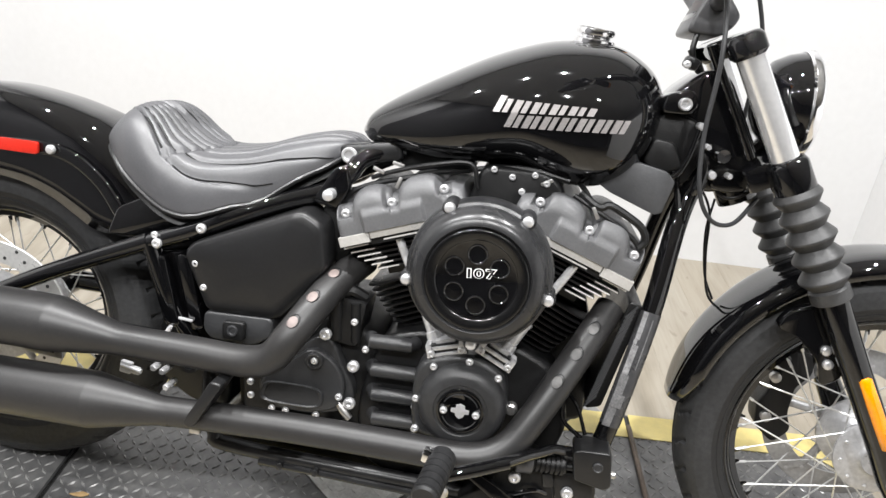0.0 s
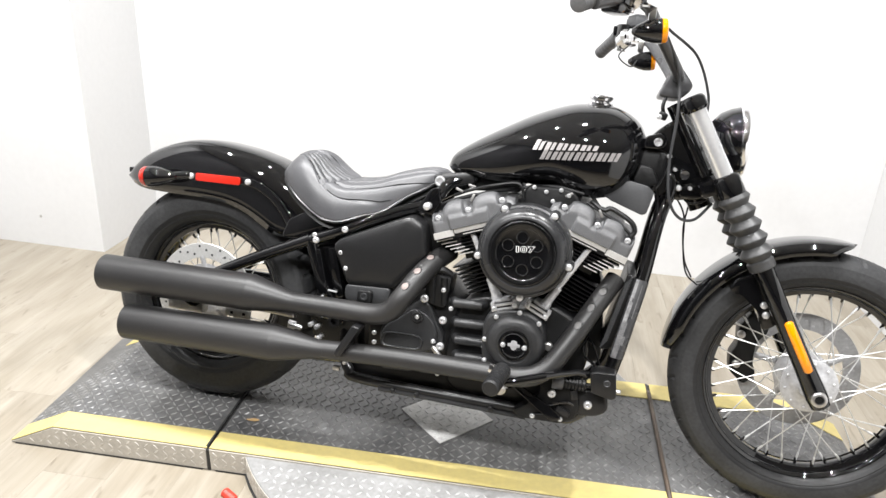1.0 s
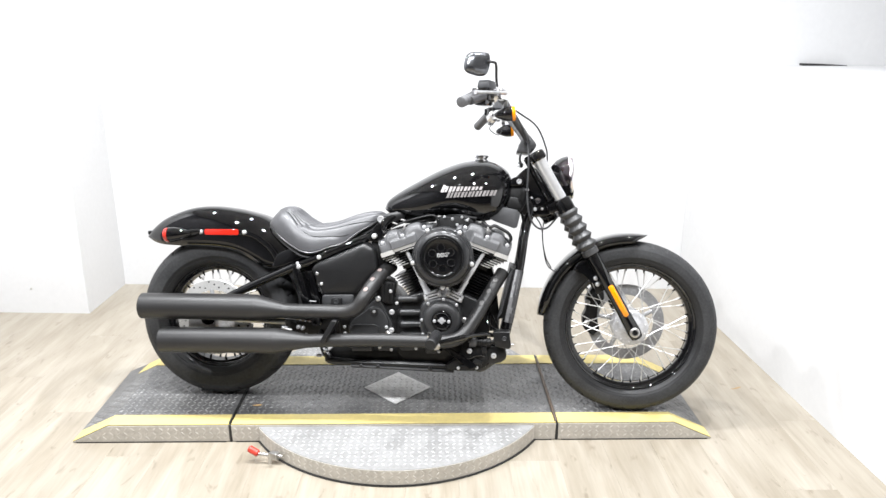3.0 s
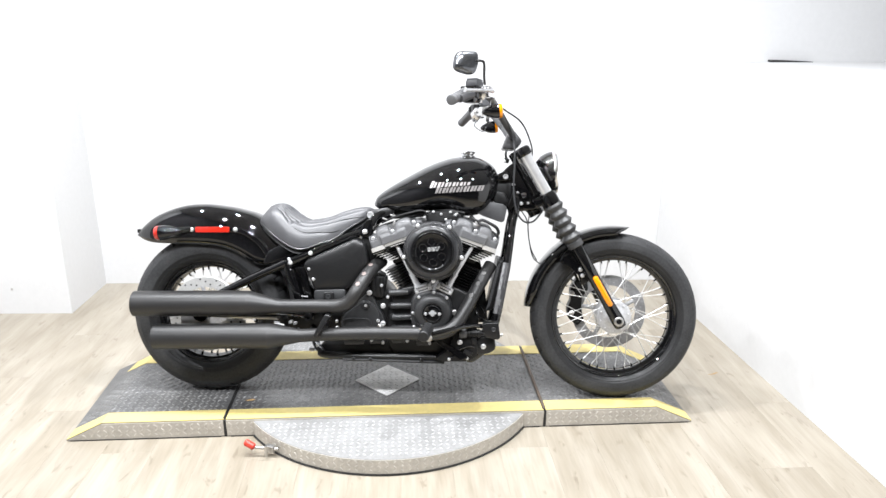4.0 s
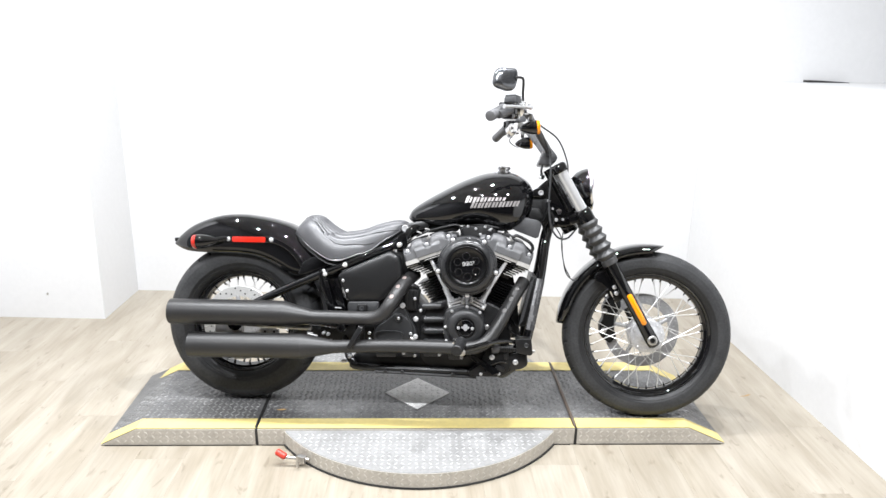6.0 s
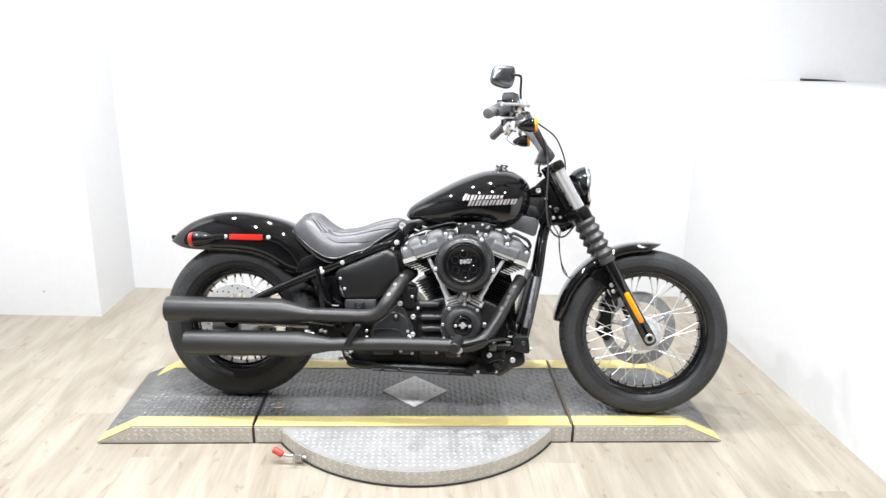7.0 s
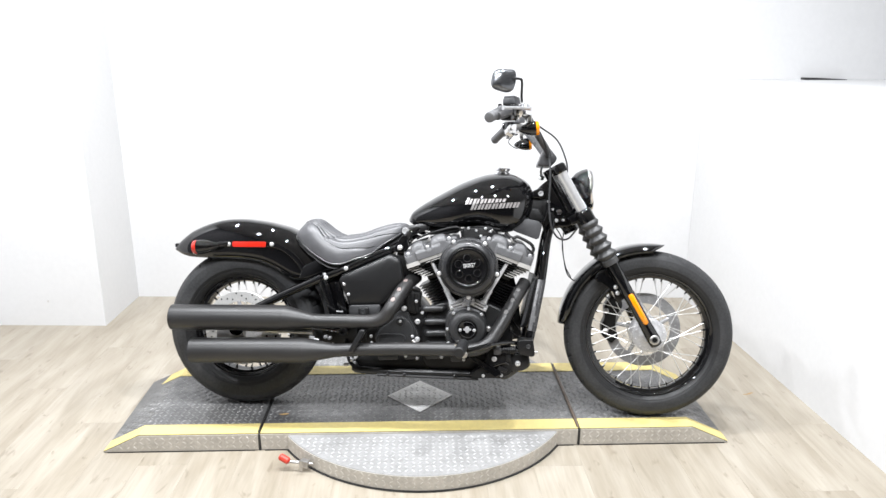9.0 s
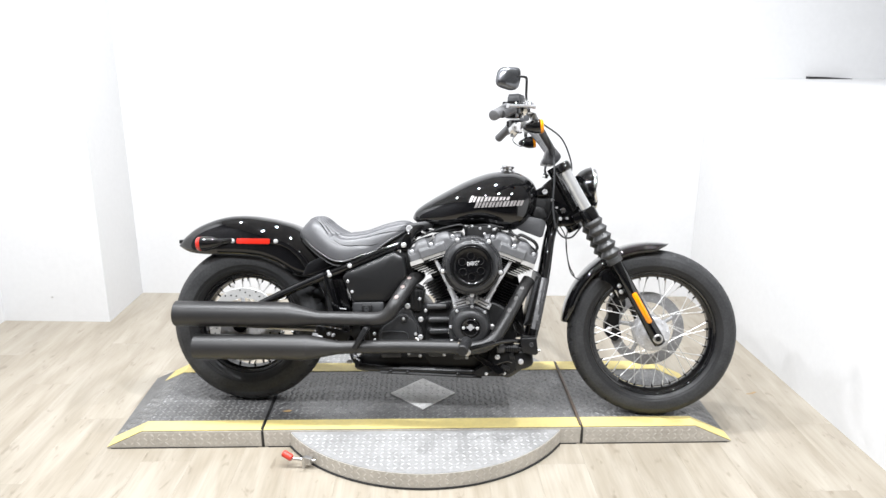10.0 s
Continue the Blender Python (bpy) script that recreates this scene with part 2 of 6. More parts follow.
def spline(pts, n):
    """n points a span along a smooth curve through pts."""
    p = [Vector(q) for q in pts]
    p = [p[0] * 2 - p[1]] + p + [p[-1] * 2 - p[-2]]
    out = []
    for i in range(1, len(p) - 2):
        for k in range(n):
            t = k / n
            a, b, c, d = p[i - 1:i + 3]
            out.append(0.5 * (2 * b + (c - a) * t + (2 * a - 5 * b + 4 * c - d) * t * t + (3 * b - a - 3 * c + d) * t ** 3))
    return out + [p[-2]]


def rings(bm, loops, closed=True, caps=True):
    """A skin over loops of points, all of one length."""
    vs = [[bm.verts.new(q) for q in loop] for loop in loops]
    n = len(vs[0])
    for a, b in zip(vs, vs[1:]):
        for i in range(n if closed else n - 1):
            j = (i + 1) % n
            bm.faces.new((a[i], a[j], b[j], b[i]))
    if caps and closed:
        bm.faces.new(vs[0])
        bm.faces.new(vs[-1][::-1])
    return bm


def tube(bm, pts, r, seg=12, caps=True, squash=1.0):
    """A round bar along pts; r is one radius or one a point."""
    pts = [Vector(p) for p in pts]
    rr = r if isinstance(r, (list, tuple)) else [r] * len(pts)
    side, loops = None, []
    for i, p in enumerate(pts):
        d = (pts[min(i + 1, len(pts) - 1)] - pts[max(i - 1, 0)]).normalized()
        if side is None:
            side = d.orthogonal().normalized() if abs(d.y) > 0.9 else d.cross(Vector((0, 1, 0))).normalized()
        side = (side - d * side.dot(d)).normalized()
        up = d.cross(side)
        loops.append([p + (side * math.cos(a) + up * math.sin(a) * squash) * rr[i] for a in [2 * math.pi * k / seg for k in range(seg)]])
    return rings(bm, loops, True, caps)


def lathe(bm, prof, origin=(0, 0, 0), axis=(0, -1, 0), seg=32, closed=False):
    """Turns prof, pairs of way along the axis and radius."""
    o, ax = Vector(origin), Vector(axis).normalized()
    u = ax.cross(Vector((0, 0, 1))) if abs(ax.z) < 0.9 else ax.cross(Vector((1, 0, 0)))
    u.normalize()
    v = ax.cross(u)
    prof = list(prof) + ([prof[0]] if closed else [])
    loops = [[o + ax * a + (u * math.cos(t) + v * math.sin(t)) * max(r, 1e-4) for t in [2 * math.pi * k / seg for k in range(seg)]] for a, r in prof]
    rings(bm, loops, True, not closed)
    if closed:
        bmesh.ops.remove_doubles(bm, verts=bm.verts[:], dist=1e-6)
    return bm


def rounded(poly, r, n=4):
    """The outline poly with its corners rounded."""
    out, m = [], len(poly)
    for i in range(m):
        p, a, b = Vector(poly[i]), Vector(poly[i - 1]), Vector(poly[(i + 1) % m])
        ra = min(r, (a - p).length * 0.45)
        rb = min(r, (b - p).length * 0.45)
        s, e = p + (a - p).normalized() * ra, p + (b - p).normalized() * rb
        for k in range(n + 1):
            t = k / n
            out.append(s * (1 - t) ** 2 + p * 2 * t * (1 - t) + e * t * t)
    return out


def prism(bm, poly, y0, y1, bevel=0.004, round_r=0.0, steps=3):
    """An outline in x and z drawn out from y0 to y1, its rims rounded."""
    pts = rounded(poly, round_r) if round_r else [Vector(p) for p in poly]
    c = sum(pts, Vector((0, 0))) / len(pts)
    size = max((p - c).length for p in pts)
    def loop(y, inset):
        return [Vector((c.x + (p.x - c.x) * (1 - inset / size), y, c.y + (p.y - c.y) * (1 - inset / size))) for p in pts]
    sgn = 1 if y1 > y0 else -1
    loops = [loop(y0 + sgn * bevel * (1 - math.cos(k * math.pi / 2 / steps)), bevel * (1 - math.sin(k * math.pi / 2 / steps))) for k in range(steps + 1)]
    loops += [loop(y1 - sgn * bevel * (1 - math.cos(k * math.pi / 2 / steps)), bevel * (1 - math.sin(k * math.pi / 2 / steps))) for k in range(steps, -1, -1)]
    return rings(bm, loops)


def box(bm, c, size, m=None, bevel=0.0):
    b2 = bmesh.new()
    bmesh.ops.create_cube(b2, size=1, matrix=Matrix.Diagonal((*size, 1)))
    if bevel:
        bmesh.ops.bevel(b2, geom=b2.edges[:], offset=bevel, segments=2, affect="EDGES", profile=0.6)
    b2.transform(Matrix.Translation(c) @ (m or Matrix.Identity(4)))
    me = bpy.data.meshes.new("tmp")
    b2.to_mesh(me)
    b2.free()
    bm.from_mesh(me)
    bpy.data.meshes.remove(me)
    return bm


def grains(cells, flat, material, name, parent, label, a=0.0108, b=0.0034, h=0.0020):
    """Raised bars of tread plate: cells of (u, v, turned), put on a surface by flat(u, v, height)."""
    vs, fs = [], []
    for u, v, turned in cells:
        c, s = math.cos(radians(45 if turned else -45)), math.sin(radians(45 if turned else -45))
        k = len(vs)
        for du, dv, hh in ((-a, 0, 0), (0, -b, 0), (a, 0, 0), (0, b, 0), (-0.55 * a, 0, h), (0.55 * a, 0, h)):
            vs.append(flat(u + du * c - dv * s, v + du * s + dv * c, hh))
        fs += [(k, k + 1, k + 4), (k + 1, k + 5, k + 4), (k + 1, k + 2, k + 5), (k + 2, k + 3, k + 5), (k + 3, k + 4, k + 5), (k + 3, k, k + 4)]
    me = bpy.data.meshes.new(name)
    me.from_pydata(vs, [], fs)
    me.materials.append(material)
    ob = part(name, me, None, parent, label)
    ob["kind"] = "stuff"
    return ob


# ---- the room ----
def slab(name, corners, z0, z1, material, label, category, parent=None):
    """A flat piece of building over a four-cornered plan."""
    bm = bmesh.new()
    rings(bm, [[(x, y, z0) for x, y in corners], [(x, y, z1) for x, y in corners]])
    ob = part(name, bm, material, parent, "", 0)
    return tagged(ob, label, category, "", "structure")


slab("wall_back", [(-1.75, 1.436), (5.2, 1.193), (5.2, 1.34), (-1.75, 1.583)], 0, CEILING, WHITE, "plain white painted back wall, evenly lit", "wall")
slab("wall_pier", [(-1.63, 0.958), (-1.626, 1.431), (-2.35, 1.457), (-2.35, 0.99)], 0, CEILING, WHITE, "boxed-out white painted wall corner", "wall")
slab("wall_left", [(-2.21, 1.0), (-2.42, 1.0), (-2.450, -0.5), (-2.240, -0.5)], 0, CEILING, WHITE, "plain white painted side wall", "wall")
# added out of view; its dark colour shapes reflections on tank and mudguard
slab("wall_left_unseen", [(-2.240, -0.501), (-2.450, -0.501), (-2.62, -9.0), (-2.41, -9.0)], 0, CEILING, DIM, "unseen side wall, coloured dark to keep reflections dark", "wall")
slab("wall_ledge", [(1.700, 1.314), (1.840, -2.3), (5.199, -2.3), (5.199, 1.192)], 0, 1.300, WHITE, "white painted half-height boxed-out wall with a broad flat top", "wall")
slab("wall_far_side", [(5.2, 1.4), (5.32, 1.4), (5.32, -9.0), (5.2, -9.0)], 0, CEILING, HALL, "dim grey wall beyond the partition", "wall")
# also out of view, dark for the same reflections
slab("wall_front", [(-2.6, -9.0), (5.32, -9.0), (5.32, -9.12), (-2.6, -9.12)], 0, CEILING, DIM, "unseen closing wall, coloured dark to keep reflections dark", "wall")
slab("ceiling", [(-2.6, -9.1), (5.3, -9.1), (5.3, 1.6), (-2.6, 1.6)], CEILING, CEILING + 0.1, CEIL, "pale ceiling with recessed round lamps", "ceiling")
floor = slab("floor", [(-2.7, -9.1), (5.4, -9.1), (5.4, 1.7), (-2.7, 1.7)], -0.1, -0.0035, JOINT, "washed pale oak vinyl plank floor", "floor")

bm = bmesh.new()
for lx, ly in LAMP_XY:
    lathe(bm, [(0, 0.088), (0, 0.105), (0.012, 0.108), (0.014, 0.09)], (lx, ly, CEILING), (0, 0, -1), 24, closed=True)
tagged(part("trim_lamp_rings", bm, WHITE, None), "white trim rings round the recessed ceiling lamps", "trim", "", "structure")


# ---- motorcycle platform ----
def deck_z(x):
    """Height of the platform's top, with a ramp at each end."""
    return 0.07 - 0.066 * max(0.0, (-0.975 - x) / 0.137, (x - 1.142) / 0.145)


Y0, Y1 = -0.333, 0.250
platform = tagged(empty("motorcycle_platform"), "low ramped tread-plate motorcycle platform with yellow edges", "platform")
SECTIONS = [(-1.112, -0.526), (-0.518, 0.696), (0.704, 1.287)]
for i, (x0, x1) in enumerate(SECTIONS):
    tops = sorted({x0, x1, *[x for x in (-0.975, 1.142) if x0 < x < x1]})
    poly = [(x0, 0.0)] + [(x, deck_z(x)) for x in tops] + [(x1, 0.0)]
    bm = bmesh.new()
    rings(bm, [[(x - (0.014 if i == 0 and x < -1.0 and y > 0 else 0), y, z) for x, z in poly] for y in (Y0, Y1)])
    part("deck", bm, DECK, platform, "scuffed black painted deck section", 0)
    for y0, y1, nm in ((Y0 - 0.001, -0.262, "stripe"), (0.168, Y1 + 0.001, "stripe")):
        bm = bmesh.new()
        loop = [(x, deck_z(x) + 0.0006) for x in tops] + [(x, deck_z(x) + 0.003) for x in reversed(tops)]
        rings(bm, [[(x, y, z) for x, z in loop] for y in (y0, y1)])
        part(nm, bm, YELLOW, platform, "worn yellow edge stripe", 0)
    bm = bmesh.new()
    poly = [(x0 + 0.002, 0.004)] + [(x, max(deck_z(x) - 0.002, 0.0045)) for x in (tops if i == 1 else [x0 + 0.01 if i == 0 else tops[0] + 0.002, -0.975 if i == 0 else 1.142, tops[-1] - 0.002 if i == 0 else x1 - 0.01])] + [(x1 - 0.002, 0.004)]
    rings(bm, [[(x, y, z) for x, z in poly] for y in (Y0 - 0.004, Y0 - 0.0005)])
    side = part("side_plate", bm, ALU_SIDE, platform, "bare tread-plate side with the floor's beige reflection in its colour", 0)
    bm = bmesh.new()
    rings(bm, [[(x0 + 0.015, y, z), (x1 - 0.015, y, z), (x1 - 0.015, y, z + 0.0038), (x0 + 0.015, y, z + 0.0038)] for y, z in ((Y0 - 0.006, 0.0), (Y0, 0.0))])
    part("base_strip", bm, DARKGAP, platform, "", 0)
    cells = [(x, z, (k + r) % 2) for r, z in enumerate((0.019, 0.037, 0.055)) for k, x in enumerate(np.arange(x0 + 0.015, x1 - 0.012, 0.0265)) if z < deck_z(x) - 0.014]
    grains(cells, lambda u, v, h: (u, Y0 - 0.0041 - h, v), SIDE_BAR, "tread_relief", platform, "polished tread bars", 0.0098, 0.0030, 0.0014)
    P = 0.0218
    cells = [(x, y, (k + j) % 2) for k, x in enumerate(np.arange(x0 + 0.014, x1 - 0.01, P)) for j, y in enumerate(np.arange(-0.25, 0.165, P))
             if not (abs(x - 0.088) / 0.148 + abs(y + 0.049) / 0.148 < 1)]
    grains(cells, lambda u, v, h: (u, v, deck_z(u) + h + 0.0002), BARS, "tread_relief", platform, "scuffed tread bars with glints put into their colour", 0.0112, 0.0032)
for x in (-0.522, 0.700):
    bm = bmesh.new()
    box(bm, (x, (Y0 + Y1) / 2, 0.034), (0.0075, Y1 - Y0 + 0.008, 0.066))
    box(bm, (x - 0.005, (Y0 + Y1) / 2 + 0.002, 0.0725), (0.006, Y1 - Y0 - 0.004, 0.004), None, 0.001)
    part("hinge_strip", bm, DARKGAP, platform, "black joint between the deck sections")
bm = bmesh.new()
tube(bm, [(0.697, Y0 + 0.004, 0.074), (0.697, Y0 + 0.010, 0.0765), (0.697, Y1 - 0.050, 0.0765), (0.697, Y1 - 0.044, 0.075)], [0.003, 0.0062, 0.0062, 0.003], 12)
part("hinge_rod", bm, ROD, platform, "brown rusty rod along the joint")
bm = bmesh.new()
rings(bm, [[(0.088 - 0.137, -0.049, z), (0.088, -0.049 - 0.137, z), (0.088 + 0.137, -0.049, z), (0.088, -0.049 + 0.137, z)] for z in (0.0705, 0.0735)])
inset = part("inset_plate", bm, INSET, platform, "diamond-shaped bare metal inset", 0)
cells = [(x, y, (k + j) % 2) for k, x in enumerate(np.arange(-0.07, 0.24, 0.0245)) for j, y in enumerate(np.arange(-0.2, 0.1, 0.0245)) if abs(x - 0.088) + abs(y + 0.049) < 0.122]
grains(cells, lambda u, v, h: (u, v, 0.0736 + h), INSET, "tread_relief", platform, "polished tread bars")

# ---- turntable under the platform ----
TC, TR = Vector((0.100, -0.012, 0)), 0.609
turntable = tagged(empty("turntable_base", None, Matrix.Translation(TC)), "round bare tread-plate turntable under the platform", "turntable")
bm = bmesh.new()
lathe(bm, [(0.004, TR), (0.060, TR), (0.063, TR - 0.003), (0.063, 0.31), (0.004, 0.31)], axis=(0, 0, 1), seg=128, closed=True)
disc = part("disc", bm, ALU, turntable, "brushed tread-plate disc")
bm = bmesh.new()
lathe(bm, [(0.0, TR - 0.01), (0.0, TR + 0.006), (0.0045, TR + 0.005), (0.0045, TR - 0.01)], axis=(0, 0, 1), seg=128, closed=True)
part("edge_strip", bm, DARKGAP, turntable, "black strip at the floor")
cells = [(x, y, (k + j) % 2) for k, x in enumerate(np.arange(-0.6, 0.6, 0.0245)) for j, y in enumerate(np.arange(-0.6, 0.6, 0.0245))
         if x * x + y * y < (TR - 0.014) ** 2 and not (Y0 - 0.015 < y + TC.y < Y1 + 0.015)]
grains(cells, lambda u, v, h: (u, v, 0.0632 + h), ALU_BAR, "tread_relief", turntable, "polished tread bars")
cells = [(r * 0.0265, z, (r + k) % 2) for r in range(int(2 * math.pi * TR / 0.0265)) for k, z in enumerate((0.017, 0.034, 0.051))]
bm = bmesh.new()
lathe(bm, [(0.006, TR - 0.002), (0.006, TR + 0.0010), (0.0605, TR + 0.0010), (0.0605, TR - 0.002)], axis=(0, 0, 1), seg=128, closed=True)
part("disc_rim", bm, ALU_SIDE, turntable, "tread-plate rim of the disc with the floor's beige reflection in its colour")
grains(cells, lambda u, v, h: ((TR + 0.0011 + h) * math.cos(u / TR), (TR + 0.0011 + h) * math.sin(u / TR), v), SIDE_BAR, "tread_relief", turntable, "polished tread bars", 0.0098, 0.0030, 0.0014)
lever = Vector((-0.392, -0.470, 0.0)) - TC
bm = bmesh.new()
box(bm, lever + Vector((0.062, -0.006, 0.030)), (0.034, 0.022, 0.026), pose(0, 0, 0, 0, 0, -25), 0.004)
tube(bm, [lever + Vector((0.0, 0.0, 0.034)), lever + Vector((0.09, -0.012, 0.030))], 0.006, 10)
tube(bm, [lever + Vector((0.05, -0.03, 0.012)), lever + Vector((0.05, -0.03, 0.055))], 0.005, 8)
pin = part("lock_lever", bm, STEEL, turntable, "steel locking latch")
bm = bmesh.new()
tube(bm, [lever + Vector((-0.032, 0.010, 0.051)), lever + Vector((-0.028, 0.009, 0.049)), lever + Vector((0.0, 0.0, 0.036)), lever + Vector((0.005, -0.001, 0.034))], [0.008, 0.013, 0.013, 0.008], 14)
part("knob", bm, REDPAINT, pin, "red plastic knob")

bm = bmesh.new()
prism(bm, rounded([(-0.022, -0.004), (0.004, -0.008), (0.020, 0.001), (0.006, 0.007), (-0.01, 0.003)], 0.004), -0.0006, 0.0006, 0.0003)
bm.transform(pose(-0.452, -0.192, 0.0732, 90, 0, 12))
tagged(part("dirt_scrap", bm, SCRAP, None), "small tan scrap of dirt on the deck", "dirt")
bm = bmesh.new()
rings(bm, [[(2.235, y, 1.3002), (2.475, y - 0.008, 1.3002), (2.475, y - 0.008, 1.3030), (2.330, y - 0.004, 1.3105), (2.235, y, 1.3125)] for y in (1.255, 1.290)])
tagged(part("dark_strip", bm, DARKGAP, None), "thin dark strip lying on the broad white wall top", "strip")
bm = bmesh.new()
lathe(bm, [(0, 0.007), (0.003, 0.006), (0.004, 0.0)], (-1.93, 0.9735, 0.14), (0, -1, 0), 12)
tagged(part("wall_screw", bm, STEEL, None), "small grey screw head in the white wall", "screw")

bm = bmesh.new()
prism(bm, rounded([(-0.030, -0.006), (-0.008, -0.002), (0.022, -0.005), (0.030, 0.002), (0.004, 0.006), (-0.016, 0.002)], 0.004), -0.0003, 0.0003, 0.0001)
bm.transform(pose(1.545, 0.062, 0.0006, 90, 0, 24))
tagged(part("floor_scuff", bm, SCRAP, None), "small brown scuff of dirt on the plank floor", "dirt")

# ---- motorcycle: x ahead from the rear axle, y to its left, z up from the ground ----
BIKE = pose(-0.620, -0.068, 0.0703, -12.5, 0, -5.85)
bike = tagged(empty("motorcycle", None, BIKE), "black cruiser motorcycle with solo seat leaning on the platform", "motorcycle")
RR, RF, WB = 0.3195, 0.328, 1.612
RAKE = Vector((-0.503, 0, 0.864)).normalized()
HEADSTOCK = Vector((1.205, 0, 0.90))
STEER = Matrix.Translation(HEADSTOCK) @ Matrix.Rotation(radians(-0.8), 4, RAKE) @ Matrix.Translation(-HEADSTOCK)


def bolt_mesh(name, r, h, material, socket=True):
    bm = bmesh.new()
    prof = [(0, r), (h * 0.6, r), (h * 0.9, r * 0.82), (h, r * 0.62)]
    prof += [(h, r * 0.42), (h * 0.5, r * 0.40), (h * 0.5, 0)] if socket else [(h * 1.05, r * 0.3), (h * 1.06, 0)]
    lathe(bm, prof, seg=12)
    return finish(name, bm, material)


BOLT = bolt_mesh("bolt", 0.0062, 0.006, BOLTMETAL)
BOLT_BIG = bolt_mesh("bolt", 0.0105, 0.009, BOLTMETAL)
BOLT_CAP = bolt_mesh("bolt", 0.0085, 0.008, BOLTMETAL, False)


def bolts(parent, places, me=BOLT, m=None):
    for p in places:
        t = Matrix.Translation(p)
        placed("bolt", me, m @ t if m is not None else t, parent)


def steered(bm):
    bm.transform(STEER)
    return bm


# wheels
def tyre_meshes(R, w, bead, pitch):
    """Sidewalls and tread of a tyre about the y axis; the tread's sipes are cut into the crown."""
    prof = []
    h = R - bead
    for k, (f, g) in enumerate([(0.0, 0.62), (0.03, 0.74), (0.10, 0.86), (0.16, 0.90), (0.17, 0.915), (0.20, 0.915), (0.21, 0.93), (0.30, 0.975), (0.42, 1.0),
                                (0.54, 0.985), (0.62, 0.955), (0.64, 0.955), (0.66, 0.94), (0.74, 0.87), (0.80, 0.80), (0.86, 0.69), (0.91, 0.56), (0.95, 0.42), (0.98, 0.27), (0.994, 0.13), (1.0, 0.0)]):
        prof.append((-g * w, bead + f * h))
    prof = prof + [(-a, r) for a, r in prof[-2::-1]]
    N, n = 432, len(prof)
    def skin(span):
        loops = []
        for i in range(N):
            t = 2 * math.pi * i / N
            ring = []
            for a, r in span:
                v = a / w
                d = 0.0
                if r > bead + 0.70 * h:
                    ph = (i / pitch + 0.55 * abs(v) + (0.5 if v > 0 else 0)) % 1.0
                    if 0.26 < abs(v) < 0.80 and ph < 0.14:
                        d = 0.0060
                    if abs(v) < 0.06:
                        d = max(d, 0.003)
                ring.append(Vector(((r - d) * math.cos(t), a, (r - d) * math.sin(t))))
            loops.append(ring)
        return loops + [loops[0]]
    bm = bmesh.new()
    rings(bm, skin(prof[:8]), False, False)
    rings(bm, skin(prof[n - 8:]), False, False)
    bmesh.ops.remove_doubles(bm, verts=bm.verts[:], dist=1e-6)
    side = finish("tyre", bm, RUBBER, 30)
    bm = bmesh.new()
    rings(bm, skin(prof[7:n - 7]), False, False)
    bmesh.ops.remove_doubles(bm, verts=bm.verts[:], dist=1e-6)
    return side, finish("tread", bm, TREAD, 30)


def rim_mesh(edge, well, w, n):
    """A drop-centre rim with a raised seat for each spoke nipple."""
    bm = bmesh.new()
    for k in range(n):
        a = 2 * math.pi * (k + 0.5) / n
        side = -1 if k % 2 else 1
        d = Vector((math.cos(a), 0, math.sin(a)))
        tube(bm, [d * (well + 0.006) + Vector((0, side * 0.010, 0)), d * (well - 0.004) + Vector((0, side * 0.010, 0)), d * (well - 0.011) + Vector((0, side * 0.011, 0))], [0.0048, 0.0038, 0.0022], 8)
    lathe(bm, [(-w, edge + 0.006), (-w - 0.002, edge), (-w + 0.002, edge - 0.006), (-w + 0.010, edge - 0.010), (-w + 0.014, edge - 0.020), (-0.018, well + 0.004), (-0.010, well),
               (0.010, well), (0.018, well + 0.004), (w - 0.014, edge - 0.020), (w - 0.010, edge - 0.010), (w - 0.002, edge - 0.006), (w + 0.002, edge), (w, edge + 0.006),
               (w - 0.006, edge + 0.002), (0.02, well + 0.012), (-0.02, well + 0.012), (-w + 0.006, edge + 0.002)], seg=96, closed=True)
    return finish("rim", bm, GLOSS)


def disc_mesh(r0, r1, y, material):
    """A brake disc with rows of drilled holes shown as countersunk dark dimples, and a carrier with arms."""
    bm = bmesh.new()
    lathe(bm, [(y - 0.0025, r0), (y - 0.0025, r1 - 0.001), (y - 0.0015, r1), (y + 0.0015, r1), (y + 0.0025, r1 - 0.001), (y + 0.0025, r0)], seg=96, closed=True)
    return finish("brake_disc", bm, material)


def dimple_mesh(material):
    bm = bmesh.new()
    lathe(bm, [(0.0, 0.0036), (0.0004, 0.0034), (0.0004, 0.0)], seg=8)
    return finish("vent_hole", bm, material)


SPOKE = mat("stainless_spoke", (0.70, 0.70, 0.695), (0.58, 0.58, 0.575), rough=0.34, metal=0.7, s1=30, s2=200)


def spoke_mesh(L):
    bm = bmesh.new()
    tube(bm, [(0, 0, 0), (0, 0, L * 0.86), (0, 0, L * 0.865), (0, 0, L)], [0.0015, 0.0015, 0.0028, 0.0028], 6)
    return finish("spoke", bm, SPOKE)


DIMPLES = {-1: dimple_mesh(DARKGAP), 1: dimple_mesh(HUB)}


